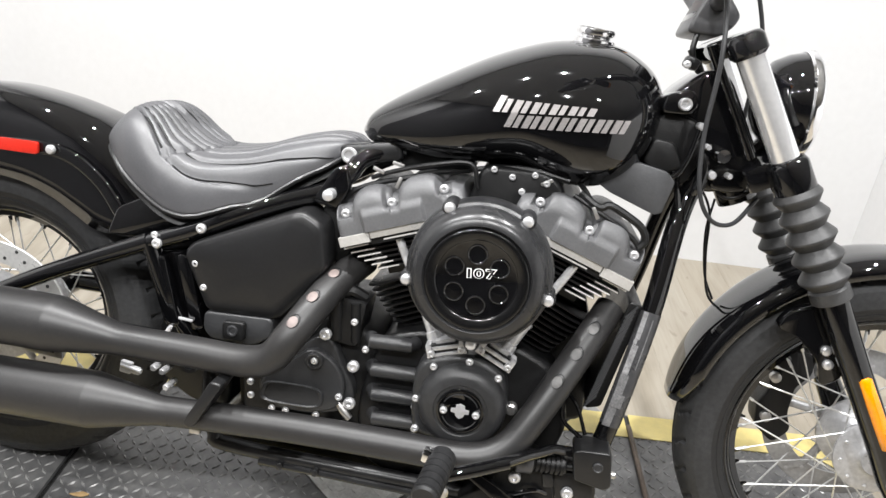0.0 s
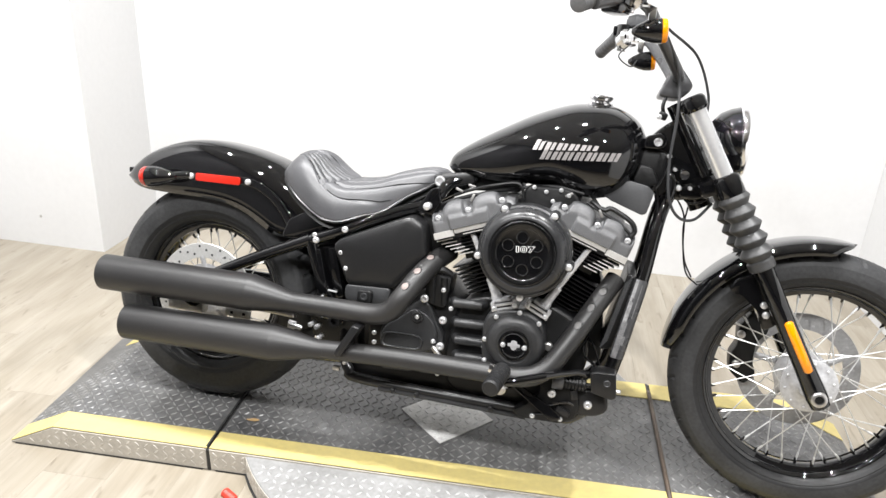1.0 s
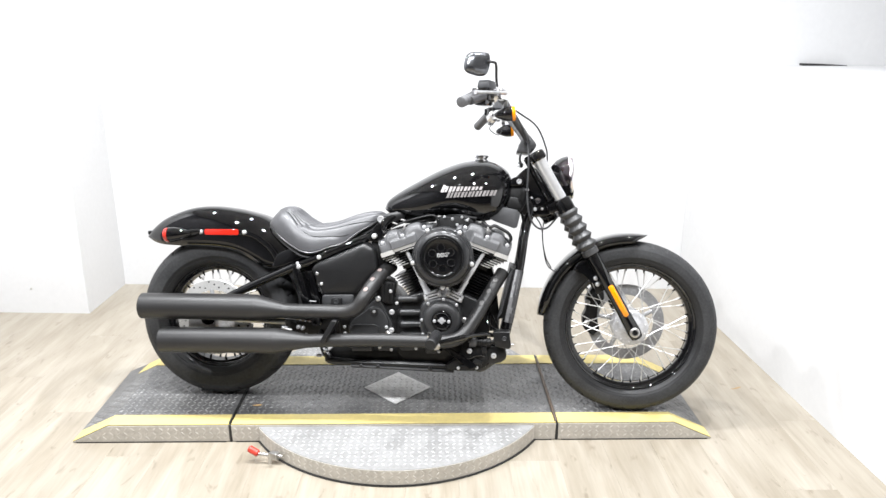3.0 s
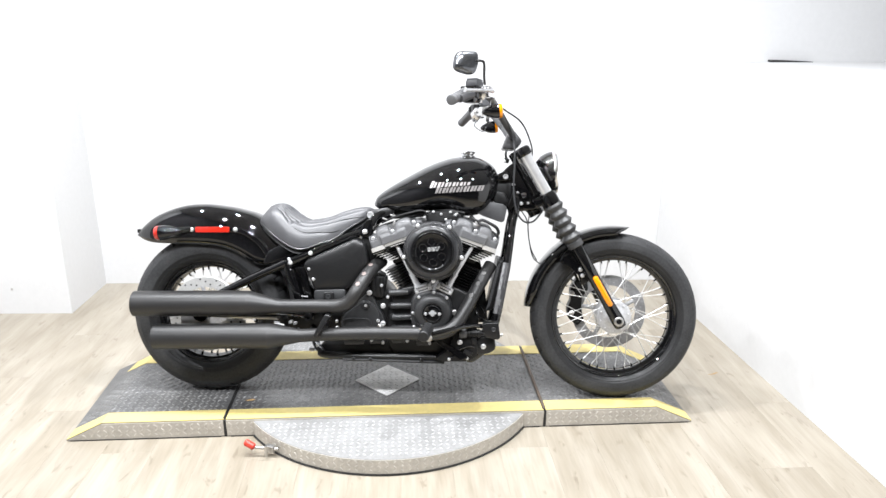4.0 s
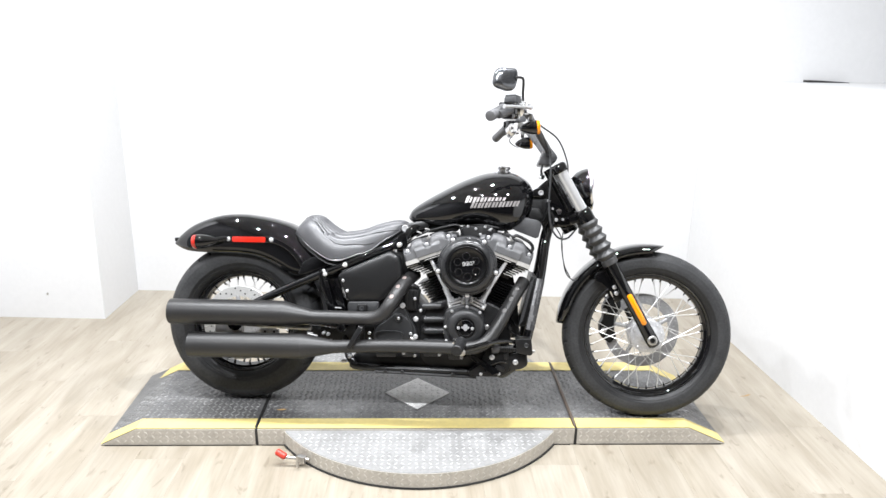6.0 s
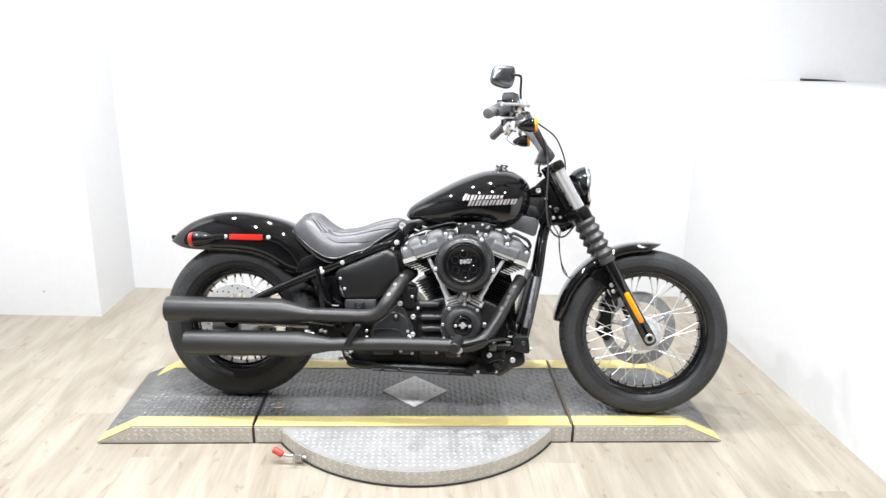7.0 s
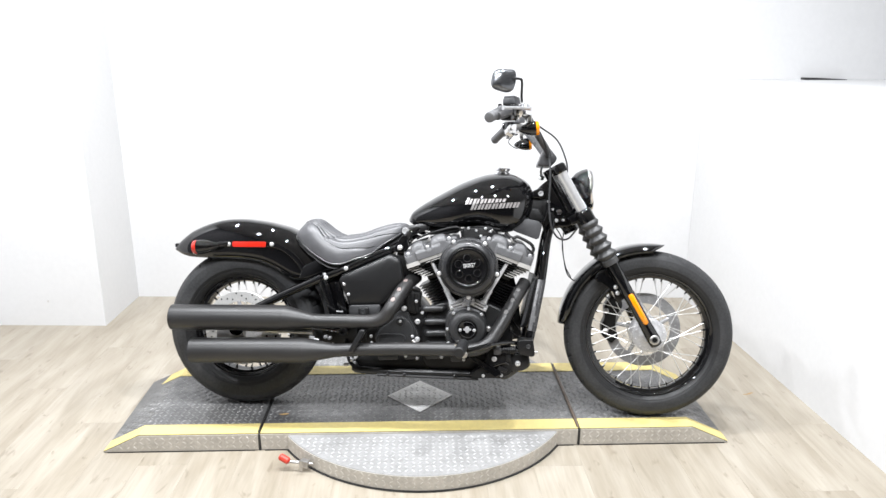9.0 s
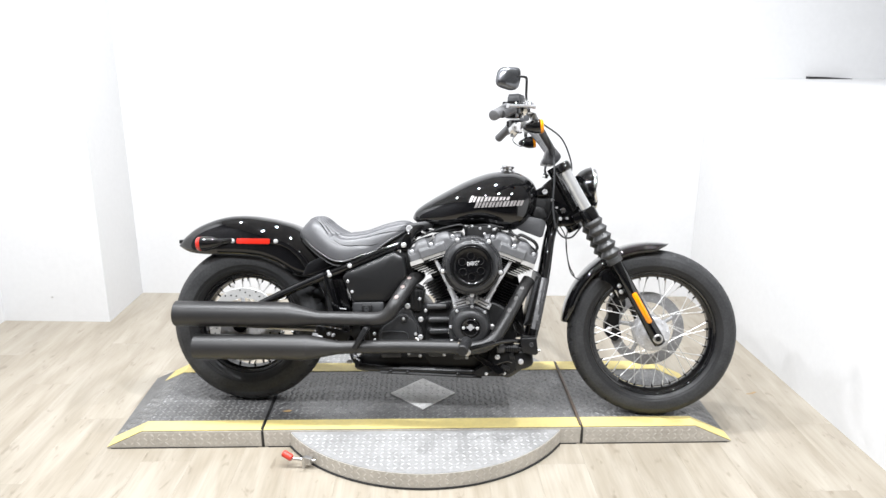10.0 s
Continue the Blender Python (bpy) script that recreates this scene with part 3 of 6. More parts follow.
def wheel(name, at, R, w, bead, well, rim_w, disc_r, disc_side, hub_r, n, turn, label):
    m = Matrix.Translation(at)
    if turn is not None:
        m = turn @ m
    wh = empty(name, bike, m)
    wh["label"] = label
    side, crown = tyre_meshes(R, w, bead, 12)
    part("tyre", side, None, wh, "black rubber tyre sidewalls")
    part("tread", crown, None, wh, "dusty grey-black tyre tread")
    part("rim", rim_mesh(bead - 0.001, well, rim_w, n), None, wh, "gloss black laced rim")
    bm = bmesh.new()
    lathe(bm, [(-0.062, 0.012), (-0.062, 0.026), (-0.056, 0.029), (-0.053, 0.032), (-0.049, hub_r - 0.014), (-0.048, hub_r - 0.004), (-0.046, hub_r), (-0.040, hub_r), (-0.038, hub_r - 0.012), (-0.02, 0.03), (0.02, 0.03),
               (0.038, hub_r - 0.012), (0.040, hub_r), (0.046, hub_r), (0.05, hub_r - 0.008), (0.062, 0.03), (0.062, 0.012)], axis=(0, 1, 0), seg=48, closed=True)
    hub = part("hub", bm, HUB, wh, "bare metal hub")
    for k in range(n // 4):
        a = 2 * math.pi * (k + 0.4) / (n // 4)
        placed("spoke_head", BOLT, Matrix.Translation(((hub_r - 0.011) * math.cos(a), -0.0485, (hub_r - 0.011) * math.sin(a))) @ Matrix.Scale(0.5, 4), hub)
    bd = part("brake_disc", disc_mesh(disc_r * 0.72, disc_r, -disc_side * 0.085, DISC if disc_side < 0 else DISC_FRONT), None, wh, "drilled steel brake disc")
    bm = bmesh.new()
    for k in range(5):
        a = 2 * math.pi * k / 5 + 0.3
        pts = [Vector((r * math.cos(a + s), disc_side * y, r * math.sin(a + s))) for r, s, y in ((0.035, 0.0, 0.065), (0.06, 0.06, 0.078), (disc_r * 0.75, 0.14, 0.085))]
        tube(bm, pts, [0.013, 0.009, 0.008], 8, squash=0.5)
    lathe(bm, [(-0.004, 0.02), (-0.004, 0.048), (0.004, 0.048), (0.004, 0.02)], (0, disc_side * 0.07, 0), seg=32, closed=True)
    if disc_side < 0:
        lathe(bm, [(0.001, 0.046), (0.003, 0.088), (-0.001, 0.088), (-0.003, 0.046)], (0, disc_side * 0.078, 0), seg=48, closed=True)
    part("disc_carrier", bm, HUB, wh, "")
    for k in range(40):
        a = 2 * math.pi * k / 40
        r = disc_r * (0.80, 0.87, 0.94)[k % 3]
        placed("vent_hole", DIMPLES[disc_side], Matrix.Translation((r * math.cos(a), disc_side * 0.085 - 0.0026, r * math.sin(a))), bd)
    spoke = None
    for k in range(n):
        side = -1 if k % 2 else 1
        cross = 1 if (k // 2) % 2 else -1
        a_rim = 2 * math.pi * (k + 0.5) / n
        a_hub = a_rim + cross * radians(52)
        p = Vector(((hub_r - 0.005) * math.cos(a_hub), side * 0.043, (hub_r - 0.005) * math.sin(a_hub)))
        q = Vector(((well + 0.003) * math.cos(a_rim), side * 0.009, (well + 0.003) * math.sin(a_rim)))
        spoke = spoke or spoke_mesh((q - p).length)
        placed("spoke", spoke, Matrix.Translation(p) @ (q - p).to_track_quat("Z", "Y").to_matrix().to_4x4(), wh)
    return wh


rear = wheel("rear_wheel", (0, 0, RR), RR, 0.073, 0.205, 0.178, 0.045, 0.148, -1, 0.058, 36, None, "wire-spoked rear wheel with black rim")
front = wheel("front_wheel", (WB, 0, RF), RF, 0.052, 0.243, 0.222, 0.034, 0.150, 1, 0.066, 40, STEER, "wire-spoked front wheel with black rim")

# exhausts
def ringed(path, radii, seg=28):
    bm = bmesh.new()
    return tube(bm, path, radii, seg)


def muffler(y, stations, label):
    """A slash-free straight silencer: stations of x, z and radius from the tip on."""
    pts = [Vector((x, y, z)) for x, z, r in stations]
    bm = bmesh.new()
    tip = pts[0]
    d = (pts[1] - pts[0]).normalized()
    r = stations[0][2]
    path = [tip + d * 0.05, tip + d * 0.048, tip + d * 0.002, tip, tip + d * 0.002] + pts[1:]
    tube(bm, path, [0.002, r * 0.6, r * 0.84, r * 0.92, r] + [s[2] for s in stations[1:]], 40)
    return part("muffler", bm, EXHAUST, bike, label)


muffler(-0.212, [(-0.229, 0.3762, 0.0485), (0.06, 0.382, 0.0485), (0.16, 0.3838, 0.0485), (0.209, 0.384, 0.0484), (0.212, 0.3839, 0.0482), (0.214, 0.3837, 0.0477), (0.314, 0.3765, 0.0280), (0.318, 0.3763, 0.0272), (0.330, 0.376, 0.0266), (0.345, 0.376, 0.0264)], "long matt black upper silencer")
muffler(-0.225, [(-0.147, 0.2528, 0.0480), (0.16, 0.262, 0.0480), (0.25, 0.264, 0.0480), (0.288, 0.2645, 0.0478), (0.291, 0.2646, 0.0476), (0.293, 0.2647, 0.0471), (0.400, 0.2675, 0.0266), (0.404, 0.2675, 0.0258), (0.414, 0.268, 0.0250), (0.430, 0.2685, 0.0248)], "long matt black lower silencer")
upper = spline([(0.32, -0.212, 0.376), (0.45, -0.214, 0.378), (0.545, -0.220, 0.381), (0.592, -0.226, 0.398), (0.620, -0.224, 0.437), (0.647, -0.184, 0.483), (0.668, -0.130, 0.514), (0.696, -0.070, 0.540)], 6)
pipe1 = part("exhaust_pipe", ringed(upper, [0.0262] * len(upper)), EXHAUST, bike, "matt black rear-cylinder exhaust pipe")
lower = spline([(0.39, -0.225, 0.267), (0.62, -0.225, 0.280), (0.82, -0.225, 0.284), (0.93, -0.224, 0.286), (0.985, -0.215, 0.310), (1.022, -0.195, 0.362), (1.058, -0.165, 0.425), (1.092, -0.126, 0.482), (1.122, -0.085, 0.530)], 6)
pipe2 = part("exhaust_pipe", ringed(lower, [0.0245] * len(lower)), EXHAUST, bike, "matt black front-cylinder exhaust pipe")
def shield_slots(inner_metal, path, r, places, parent):
    """Round cut-outs in the heat shield: a bright pipe disc set off-centre on a dark disc that paints the shade inside.
    """
    for f in places:
        i = int(f * (len(path) - 2))
        p, d = path[i], (path[i + 1] - path[i]).normalized()
        n = (Vector((-0.25, -1, 0.22)) - d * Vector((-0.25, -1, 0.22)).dot(d)).normalized()
        m = Matrix.Translation(p + n * (r - 0.0055)) @ Matrix((d, n.cross(d), n)).transposed().to_4x4()
        bm = bmesh.new()
        lathe(bm, [(0.0, 0.0108), (0.0060, 0.0108), (0.0062, 0.0102), (0.0052, 0.0096), (0.0052, 0.0)], axis=(0, 0, 1), seg=24)
        bm.transform(m @ Matrix.Diagonal((1.2, 0.85, 1, 1)))
        # shows past the bright disc as a crescent of painted shade
        cut = part("slot_shade", bm, DARK, parent, "dark disc for the shade inside a heat-shield cut-out")
        bm = bmesh.new()
        lathe(bm, [(0.0, 0.0090), (0.0058, 0.0090), (0.0060, 0.0084), (0.0061, 0.0)], (-0.0022, 0.0010, 0), (0, 0, 1), 24)
        bm.transform(m @ Matrix.Diagonal((1.15, 0.92, 1, 1)))
        part("inner_pipe", bm, inner_metal, cut, "bright pipe behind the cut-out")


shield_slots(SLOT, upper, 0.0262, (0.655, 0.755, 0.855), pipe1)
shield_slots(SLOTGREY, lower, 0.0245, (0.762, 0.838, 0.920), pipe2)

# engine
def block(name, poly, y0, y1, material, label="", bevel=0.006, rr=0.012, parent=None):
    bm = bmesh.new()
    prism(bm, poly, y0, y1, bevel, rr)
    return part(name, bm, material, parent or bike, label)


crank = block("crankcase", [(0.73, 0.20), (0.72, 0.30), (0.75, 0.43), (0.83, 0.455), (0.90, 0.43), (0.97, 0.455), (1.05, 0.42), (1.085, 0.33), (1.05, 0.21), (0.95, 0.165), (0.80, 0.165)], 0.13, -0.135, DARK, "black crankcase casting", 0.012, 0.03)
for z, x0, x1 in ((0.424, 0.735, 0.806), (0.374, 0.742, 0.82), (0.330, 0.747, 0.82), (0.286, 0.752, 0.825)):
    bm = bmesh.new()
    tube(bm, [(x0, -0.135, z), (x0 + 0.004, -0.15, z), (x1, -0.15, z + 0.003), (x1 + 0.004, -0.135, z + 0.003)], [0.013, 0.0125, 0.0125, 0.013], 12)
    part("cooling_rib", bm, CASE, crank)
bolts(crank, [(0.730, -0.150, 0.408), (0.826, -0.165, 0.328), (0.830, -0.165, 0.288)], BOLT)
gearbox = block("transmission_case", [(0.51, 0.22), (0.50, 0.36), (0.60, 0.44), (0.70, 0.45), (0.745, 0.40), (0.745, 0.22), (0.66, 0.19)], 0.12, -0.12, DARK, "black transmission casting", 0.012, 0.025)
gcov = block("transmission_cover", [(0.542, 0.300), (0.555, 0.345), (0.610, 0.385), (0.645, 0.418), (0.672, 0.412), (0.690, 0.372), (0.716, 0.330), (0.716, 0.300), (0.690, 0.280), (0.640, 0.268), (0.565, 0.268)], -0.118, -0.146, CASE, "wrinkle black side cover", 0.005, 0.018)
bm = bmesh.new()
prism(bm, [(0.546, 0.300), (0.562, 0.340), (0.612, 0.374), (0.632, 0.394), (0.660, 0.392), (0.690, 0.368), (0.703, 0.334), (0.698, 0.300), (0.672, 0.282), (0.580, 0.276)], -0.140, -0.158, 0.007, 0.020)
lathe(bm, [(0.15, 0.017), (0.160, 0.016), (0.163, 0.013), (0.163, 0.010), (0.157, 0.009), (0.157, 0)], (0.646, 0, 0.374), seg=24)
part("cover_body", bm, CASE, gcov)
bm = bmesh.new()
outer = rounded([(0.554, 0.290), (0.560, 0.320), (0.582, 0.325), (0.648, 0.326), (0.666, 0.318), (0.664, 0.292), (0.640, 0.287), (0.572, 0.286)], 0.016, 5)
oc = sum(outer, Vector((0, 0))) / len(outer)
rings(bm, [[Vector((p.x, y, p.y)).lerp(Vector((oc.x, y, oc.y)), f) for p in outer] for y, f in ((-0.156, -0.05), (-0.1620, -0.02), (-0.1625, 0.03), (-0.1615, 0.07), (-0.1585, 0.11))], True, True)
part("cover_ridge", bm, CASE, gcov)
bolts(gcov, [(0.660, -0.152, 0.424), (0.712, -0.150, 0.374), (0.712, -0.152, 0.306)], BOLT_BIG)
bolts(gcov, [(0.646, -0.158, 0.375), (0.694, -0.160, 0.318), (0.533, -0.150, 0.312), (0.535, -0.150, 0.287), (0.60, -0.152, 0.270), (0.575, -0.152, 0.270), (0.655, -0.152, 0.272)], BOLT)
bm = bmesh.new()
tube(bm, [(0.694, -0.155, 0.302), (0.704, -0.158, 0.292), (0.716, -0.158, 0.280)], [0.006, 0.0075, 0.006], 10)
part("oil_fitting", bm, STEEL, gcov, "bright hose fitting")
bm = bmesh.new()
box(bm, (0.687, -0.10, 0.446), (0.062, 0.08, 0.085), pose(0, 0, 0, 0, 8, 0), 0.012)
tube(bm, [(0.674, -0.135, 0.412), (0.669, -0.138, 0.485)], 0.012, 10)
tube(bm, [(0.708, -0.135, 0.412), (0.703, -0.138, 0.482)], 0.009, 10)
tube(bm, spline([(0.664, -0.12, 0.476), (0.688, -0.13, 0.500), (0.715, -0.12, 0.488)], 5), 0.010, 8)
star = part("oil_filler_spout", bm, DARK, bike, "black casting beside the rear cylinder")
bolts(star, [(0.706, -0.148, 0.452), (0.662, -0.152, 0.474)], BOLT)

cam_cover = block("cam_cover", [(0.826, 0.296), (0.820, 0.355), (0.822, 0.410), (0.845, 0.430), (0.900, 0.446), (0.950, 0.432), (0.970, 0.410), (0.980, 0.350), (0.962, 0.320), (0.912, 0.292), (0.860, 0.286)], -0.13, -0.190, CASE, "wrinkle black cam cover", 0.012, 0.03)
CC = Vector((0.905, 0, 0.358))
bm = bmesh.new()
lathe(bm, [(0.17, 0.074), (0.195, 0.072), (0.207, 0.066), (0.2125, 0.056), (0.214, 0.044), (0.2125, 0.0425), (0.2125, 0.0)], CC, seg=48)
part("cover_dome", bm, CASE, cam_cover)
bm = bmesh.new()
lathe(bm, [(0.2126, 0.0385), (0.2145, 0.0385), (0.2155, 0.037), (0.2155, 0.033), (0.2148, 0.032), (0.2148, 0.0)], CC, seg=48)
ring = part("emblem_disc", bm, GLOSS, cam_cover, "gloss black round badge with a silver emblem")
bm = bmesh.new()
prism(bm, [(0.905 + 0.86 * x, 0.359 + 0.86 * z) for x, z in ((-0.017, 0.004), (-0.009, 0.005), (-0.008, 0.012), (0, 0.0145), (0.008, 0.012), (0.009, 0.005), (0.017, 0.004), (0.017, -0.004), (0.009, -0.005), (0.007, -0.011), (0, -0.0155), (-0.007, -0.011), (-0.009, -0.005), (-0.017, -0.004))], -0.2146, -0.2160, 0.0004, 0.001)
part("emblem", bm, HUB, cam_cover, "plain silver emblem shape")
bm = bmesh.new()
for a0, a1 in ((25, 155), (205, 335)):
    tube(bm, [CC + Vector((0.0295 * math.cos(radians(a)), -0.2152, 0.0295 * math.sin(radians(a)))) for a in np.linspace(a0, a1, 15)], 0.0009, 5)
part("print_bar", bm, STICKER, cam_cover, "grey ring of unreadable print")
bolts(cam_cover, [(0.931, -0.2150, 0.357), (0.879, -0.2150, 0.357)], BOLT)
bolts(cam_cover, [(0.908, -0.191, 0.435), (0.957, -0.190, 0.415), (0.852, -0.190, 0.416), (0.829, -0.188, 0.355), (0.834, -0.188, 0.302)], BOLT)
bm = bmesh.new()
lathe(bm, [(0.0, 0.010), (0.012, 0.010), (0.014, 0.007), (0.018, 0.007), (0.018, 0.0)], (0.985, -0.16, 0.356), seg=12)
part("oil_switch", bm, STEEL, cam_cover, "bright pressure switch")
placed("bolt", BOLT, Matrix.Translation((0.968, -0.185, 0.338)), cam_cover)


def cylinder(base, lean, sign, fins=13):
    """A finned barrel; its axis leans by the given degrees, fore (sign 1) or aft (-1)."""
    m = Matrix.Translation(base) @ Matrix.Rotation(radians(lean) * sign, 4, "Y")
    bm = bmesh.new()
    lathe(bm, [(0, 0.046), (0.22, 0.050)], axis=(0, 0, 1), seg=32)
    bm.transform(m)
    barrel = part("cylinder", bm, DARK, bike, "black finned cylinder barrel")
    for k in range(fins):
        s = 0.012 + k * 0.0108
        f = k / (fins - 1)
        hy, hw = 0.088 + 0.018 * f, 0.0585 + 0.003 * f
        bm = bmesh.new()
        far = hw + 0.028 * f
        pts = rounded([(-hw, -hy), (far, -hy), (far, hy), (-hw, hy)] if sign > 0 else [(-far, -hy), (hw, -hy), (hw, hy), (-far, hy)], 0.035, 5)
        rings(bm, [[Vector((p.x * g, p.y * g, z)) for p in pts] for z, g in ((-0.0018, 0.985), (-0.0009, 1.0), (0.0009, 1.0), (0.0018, 0.985))])
        bm.transform(m @ Matrix.Translation((-sign * 0.003, 0, s)))
        fin = part("fin", bm, FINBLACK, barrel)
        if 2 <= k <= 10:
            bm = bmesh.new()
            tube(bm, [(sign * (far - 0.004), -hy + 0.020, 0), (sign * far, -hy + 0.040, 0), (sign * far, -hy + 0.075, 0)], [0.0012, 0.0019, 0.0012], 6)
            bm.transform(m @ Matrix.Translation((-sign * 0.003, 0, s)))
            part("fin_tip", bm, FINEDGE, fin, "bare bright fin tip")
    bm = bmesh.new()
    box(bm, (sign * 0.05, -0.098, -0.002), (0.055, 0.006, 0.006), None, 0.0015)
    bm.transform(m)
    part("base_clip", bm, STEEL, barrel, "bright base gasket edge")
    return barrel, m


rear_cyl, MR = cylinder((0.845, 0.0, 0.405), 24, -1)
front_cyl, MF = cylinder((0.957, 0.0, 0.405), 24, 1)


def rocker(o, e, barrel, label):
    """A domed rocker cover over a stepped bright band, with the head's upper fins; u runs from its outer end along e, v away from the barrel."""
    e = Vector(e).normalized()
    n = Vector((-e.y, e.x)) if e.x > 0 else Vector((e.y, -e.x))
    def at(u, y, v):
        return Vector((o[0] + e.x * u + n.x * v, y, o[1] + e.y * u + n.y * v))
    def ease(q):
        q = min(1, max(0, q))
        return q * q * (3 - 2 * q)
    LONG, DEEP, R = 0.216, 0.150, 0.030
    pockets = ((0.018, 0.037), (0.0975, 0.039), (0.186, 0.043))
    loops = []
    for i in range(109):
        u = LONG * i / 108
        dome = max([max(0.0, 1 - abs((u - c) / w) ** 2.6) ** 0.6 for c, w in ((0.064, 0.032), (0.146, 0.036))])
        H = 0.048 + 0.021 * dome - 0.008 * ease((u - 0.196) / 0.02) - 0.010 * ease((0.004 - u) / 0.004)
        end = min(u, LONG - u)
        rim = 0.009 * (1 - math.sqrt(max(0.0, 1 - (1 - min(1, end / 0.009)) ** 2)))
        swell = 0.006 * ease((u - 0.043) / 0.005) * ease((0.150 - u) / 0.005)
        loop = []
        cross = [(0.0, v) for v in np.linspace(0.0, H - R, 16)] + [(R * (1 - math.cos(a)), H - R + R * math.sin(a)) for a in np.linspace(0.1, math.pi / 2, 16)]
        for inset, v in cross:
            y = -DEEP - swell * ease((0.040 - v) / 0.016) + rim + inset + 0.10 * v * ease(v / 0.02) * 0.3
            for pu, pv in pockets:
                y += 0.018 * ease((0.0125 - abs(u - pu)) / 0.003) * ease((v - pv + 0.010) / 0.003)
            loop.append(at(u, min(y, -0.03), v))
        loop += [at(u, 0.10, H), at(u, 0.10, 0.0)]
        loops.append(loop)
    bm = bmesh.new()
    rings(bm, loops)
    head = part("cylinder_head", bm, WRINKLE, bike, label, 50)
    def bar(name, u0, u1, v0, v1, y, material, words="", bevel=0.0015, back=0.10):
        bm = bmesh.new()
        poly = [at(u0, 0, v0), at(u1, 0, v0), at(u1, 0, v1), at(u0, 0, v1)]
        prism(bm, [(p.x, p.z) for p in poly], back, y, bevel)
        return part(name, bm, material, head, words)
    bar("machined_band", -0.001, 0.051, -0.0165, -0.0005, -0.1535, MACHINED, "bright machined rocker band")
    bar("machined_band", 0.0525, 0.214, -0.0115, -0.0005, -0.1525, MACHINED, "bright machined rocker band")
    bar("head_joint", 0.050, 0.206, -0.0225, -0.0120, -0.146, DARK)
    bar("gasket_edge", 0.072, 0.190, -0.0185, -0.0160, -0.1465, FINEDGE, "bright gasket edge", 0.0005)
    for k in range(6):
        v = -0.0235 - 0.0088 * k
        bar("fin", -0.004 + 0.0098 * k, 0.155, v - 0.0016, v + 0.0016, -0.128, FINBLACK, "", 0.0005)
        bar("fin_edge", -0.003 + 0.0098 * k, 0.040 + 0.0085 * k, v - 0.0012, v + 0.0012, -0.1292, FINEDGE, "machined bright fin edge", 0.0005, -0.120)
    bar("head_core", 0.055, 0.15, -0.085, -0.012, -0.105, DARK)
    for pu, pv in pockets:
        placed("bolt", BOLT_BIG, Matrix.Translation(at(pu, -0.1345, pv - 0.002)) @ Matrix.Scale(0.74, 4), head)
    return head


rocker((0.666, 0.592), (0.938, 0.346), rear_cyl, "wrinkle black rear rocker cover with twin domes")
rocker((1.141, 0.596), (-0.943, 0.333), front_cyl, "wrinkle black front rocker cover with twin domes")
# push-rod tubes and their chrome bases
for p0, p1 in (((0.848, -0.150, 0.445), (0.762, -0.130, 0.602)), ((0.958, -0.152, 0.447), (1.050, -0.130, 0.604))):
    a, b = Vector(p0), Vector(p1)
    bm = bmesh.new()
    fs = (0, 0.10, 0.105, 0.30, 0.305, 0.34, 0.345, 1.0)
    tube(bm, [a.lerp(b, f) for f in fs], [0.0160, 0.0135, 0.0115, 0.0098, 0.0108, 0.0104, 0.0072, 0.0072], 14)
    part("pushrod_tube", bm, PLATED, bike, "bright push-rod tube")
for cx, cz, ang in ((0.868, 0.441, -18), (0.946, 0.443, 25)):
    bm = bmesh.new()
    r = pose(0, 0, 0, 0, ang, 0)
    box(bm, Vector((cx, -0.150, cz)) + r @ Vector((0, 0, -0.0045)), (0.066, 0.066, 0.0065), r, 0.002)
    box(bm, Vector((cx, -0.150, cz)) + r @ Vector((0, 0, 0.0065)), (0.060, 0.062, 0.0070), r, 0.002)
    box(bm, Vector((cx, -0.150, cz)) + r @ Vector((0, 0, 0.0145)), (0.034, 0.048, 0.0080), r, 0.003)
    for s in (-1, 1):
        box(bm, Vector((cx, -0.150, cz)) + r @ Vector((0.0275 * s, -0.020, 0.006)), (0.010, 0.028, 0.020), r, 0.003)
    tb = part("tappet_block", bm, PLATED, bike, "chrome tappet block")
    # dark core added so that the slots between the plates read as shaded
    bm = bmesh.new()
    box(bm, Vector((cx, -0.150, cz)) + r @ Vector((0, 0, 0.004)), (0.056, 0.058, 0.016), r, 0.002)
    part("gasket", bm, DARK, tb, "black core that darkens the slots between the plates")
    for s in (-1, 1):
        q = r @ Vector((0.025 * s, -0.031, 0.0))
        placed("bolt", BOLT, Matrix.Translation(Vector((cx, -0.150, cz)) + q), tb)

# air cleaner
AC = Vector((0.905, 0, 0.593))
bm = bmesh.new()
lathe(bm, [(0.13, 0.05), (0.165, 0.100), (0.185, 0.109), (0.215, 0.1110), (0.232, 0.1100), (0.238, 0.1085), (0.240, 0.1045), (0.243, 0.1040), (0.256, 0.1005), (0.266, 0.0945), (0.2715, 0.0865), (0.2725, 0.0800), (0.2690, 0.0780), (0.2665, 0.073), (0.266, 0.0)], AC, seg=72)
cleaner = part("air_cleaner", bm, RINGSATIN, bike, "round satin black air cleaner cover")
bm = bmesh.new()
lathe(bm, [(0.2662, 0.0595), (0.2690, 0.0590), (0.2680, 0.0565), (0.2682, 0.0)], AC, seg=72)
part("face_plate", bm, GLOSS, cleaner, "gloss black centre plate")
bm = bmesh.new()
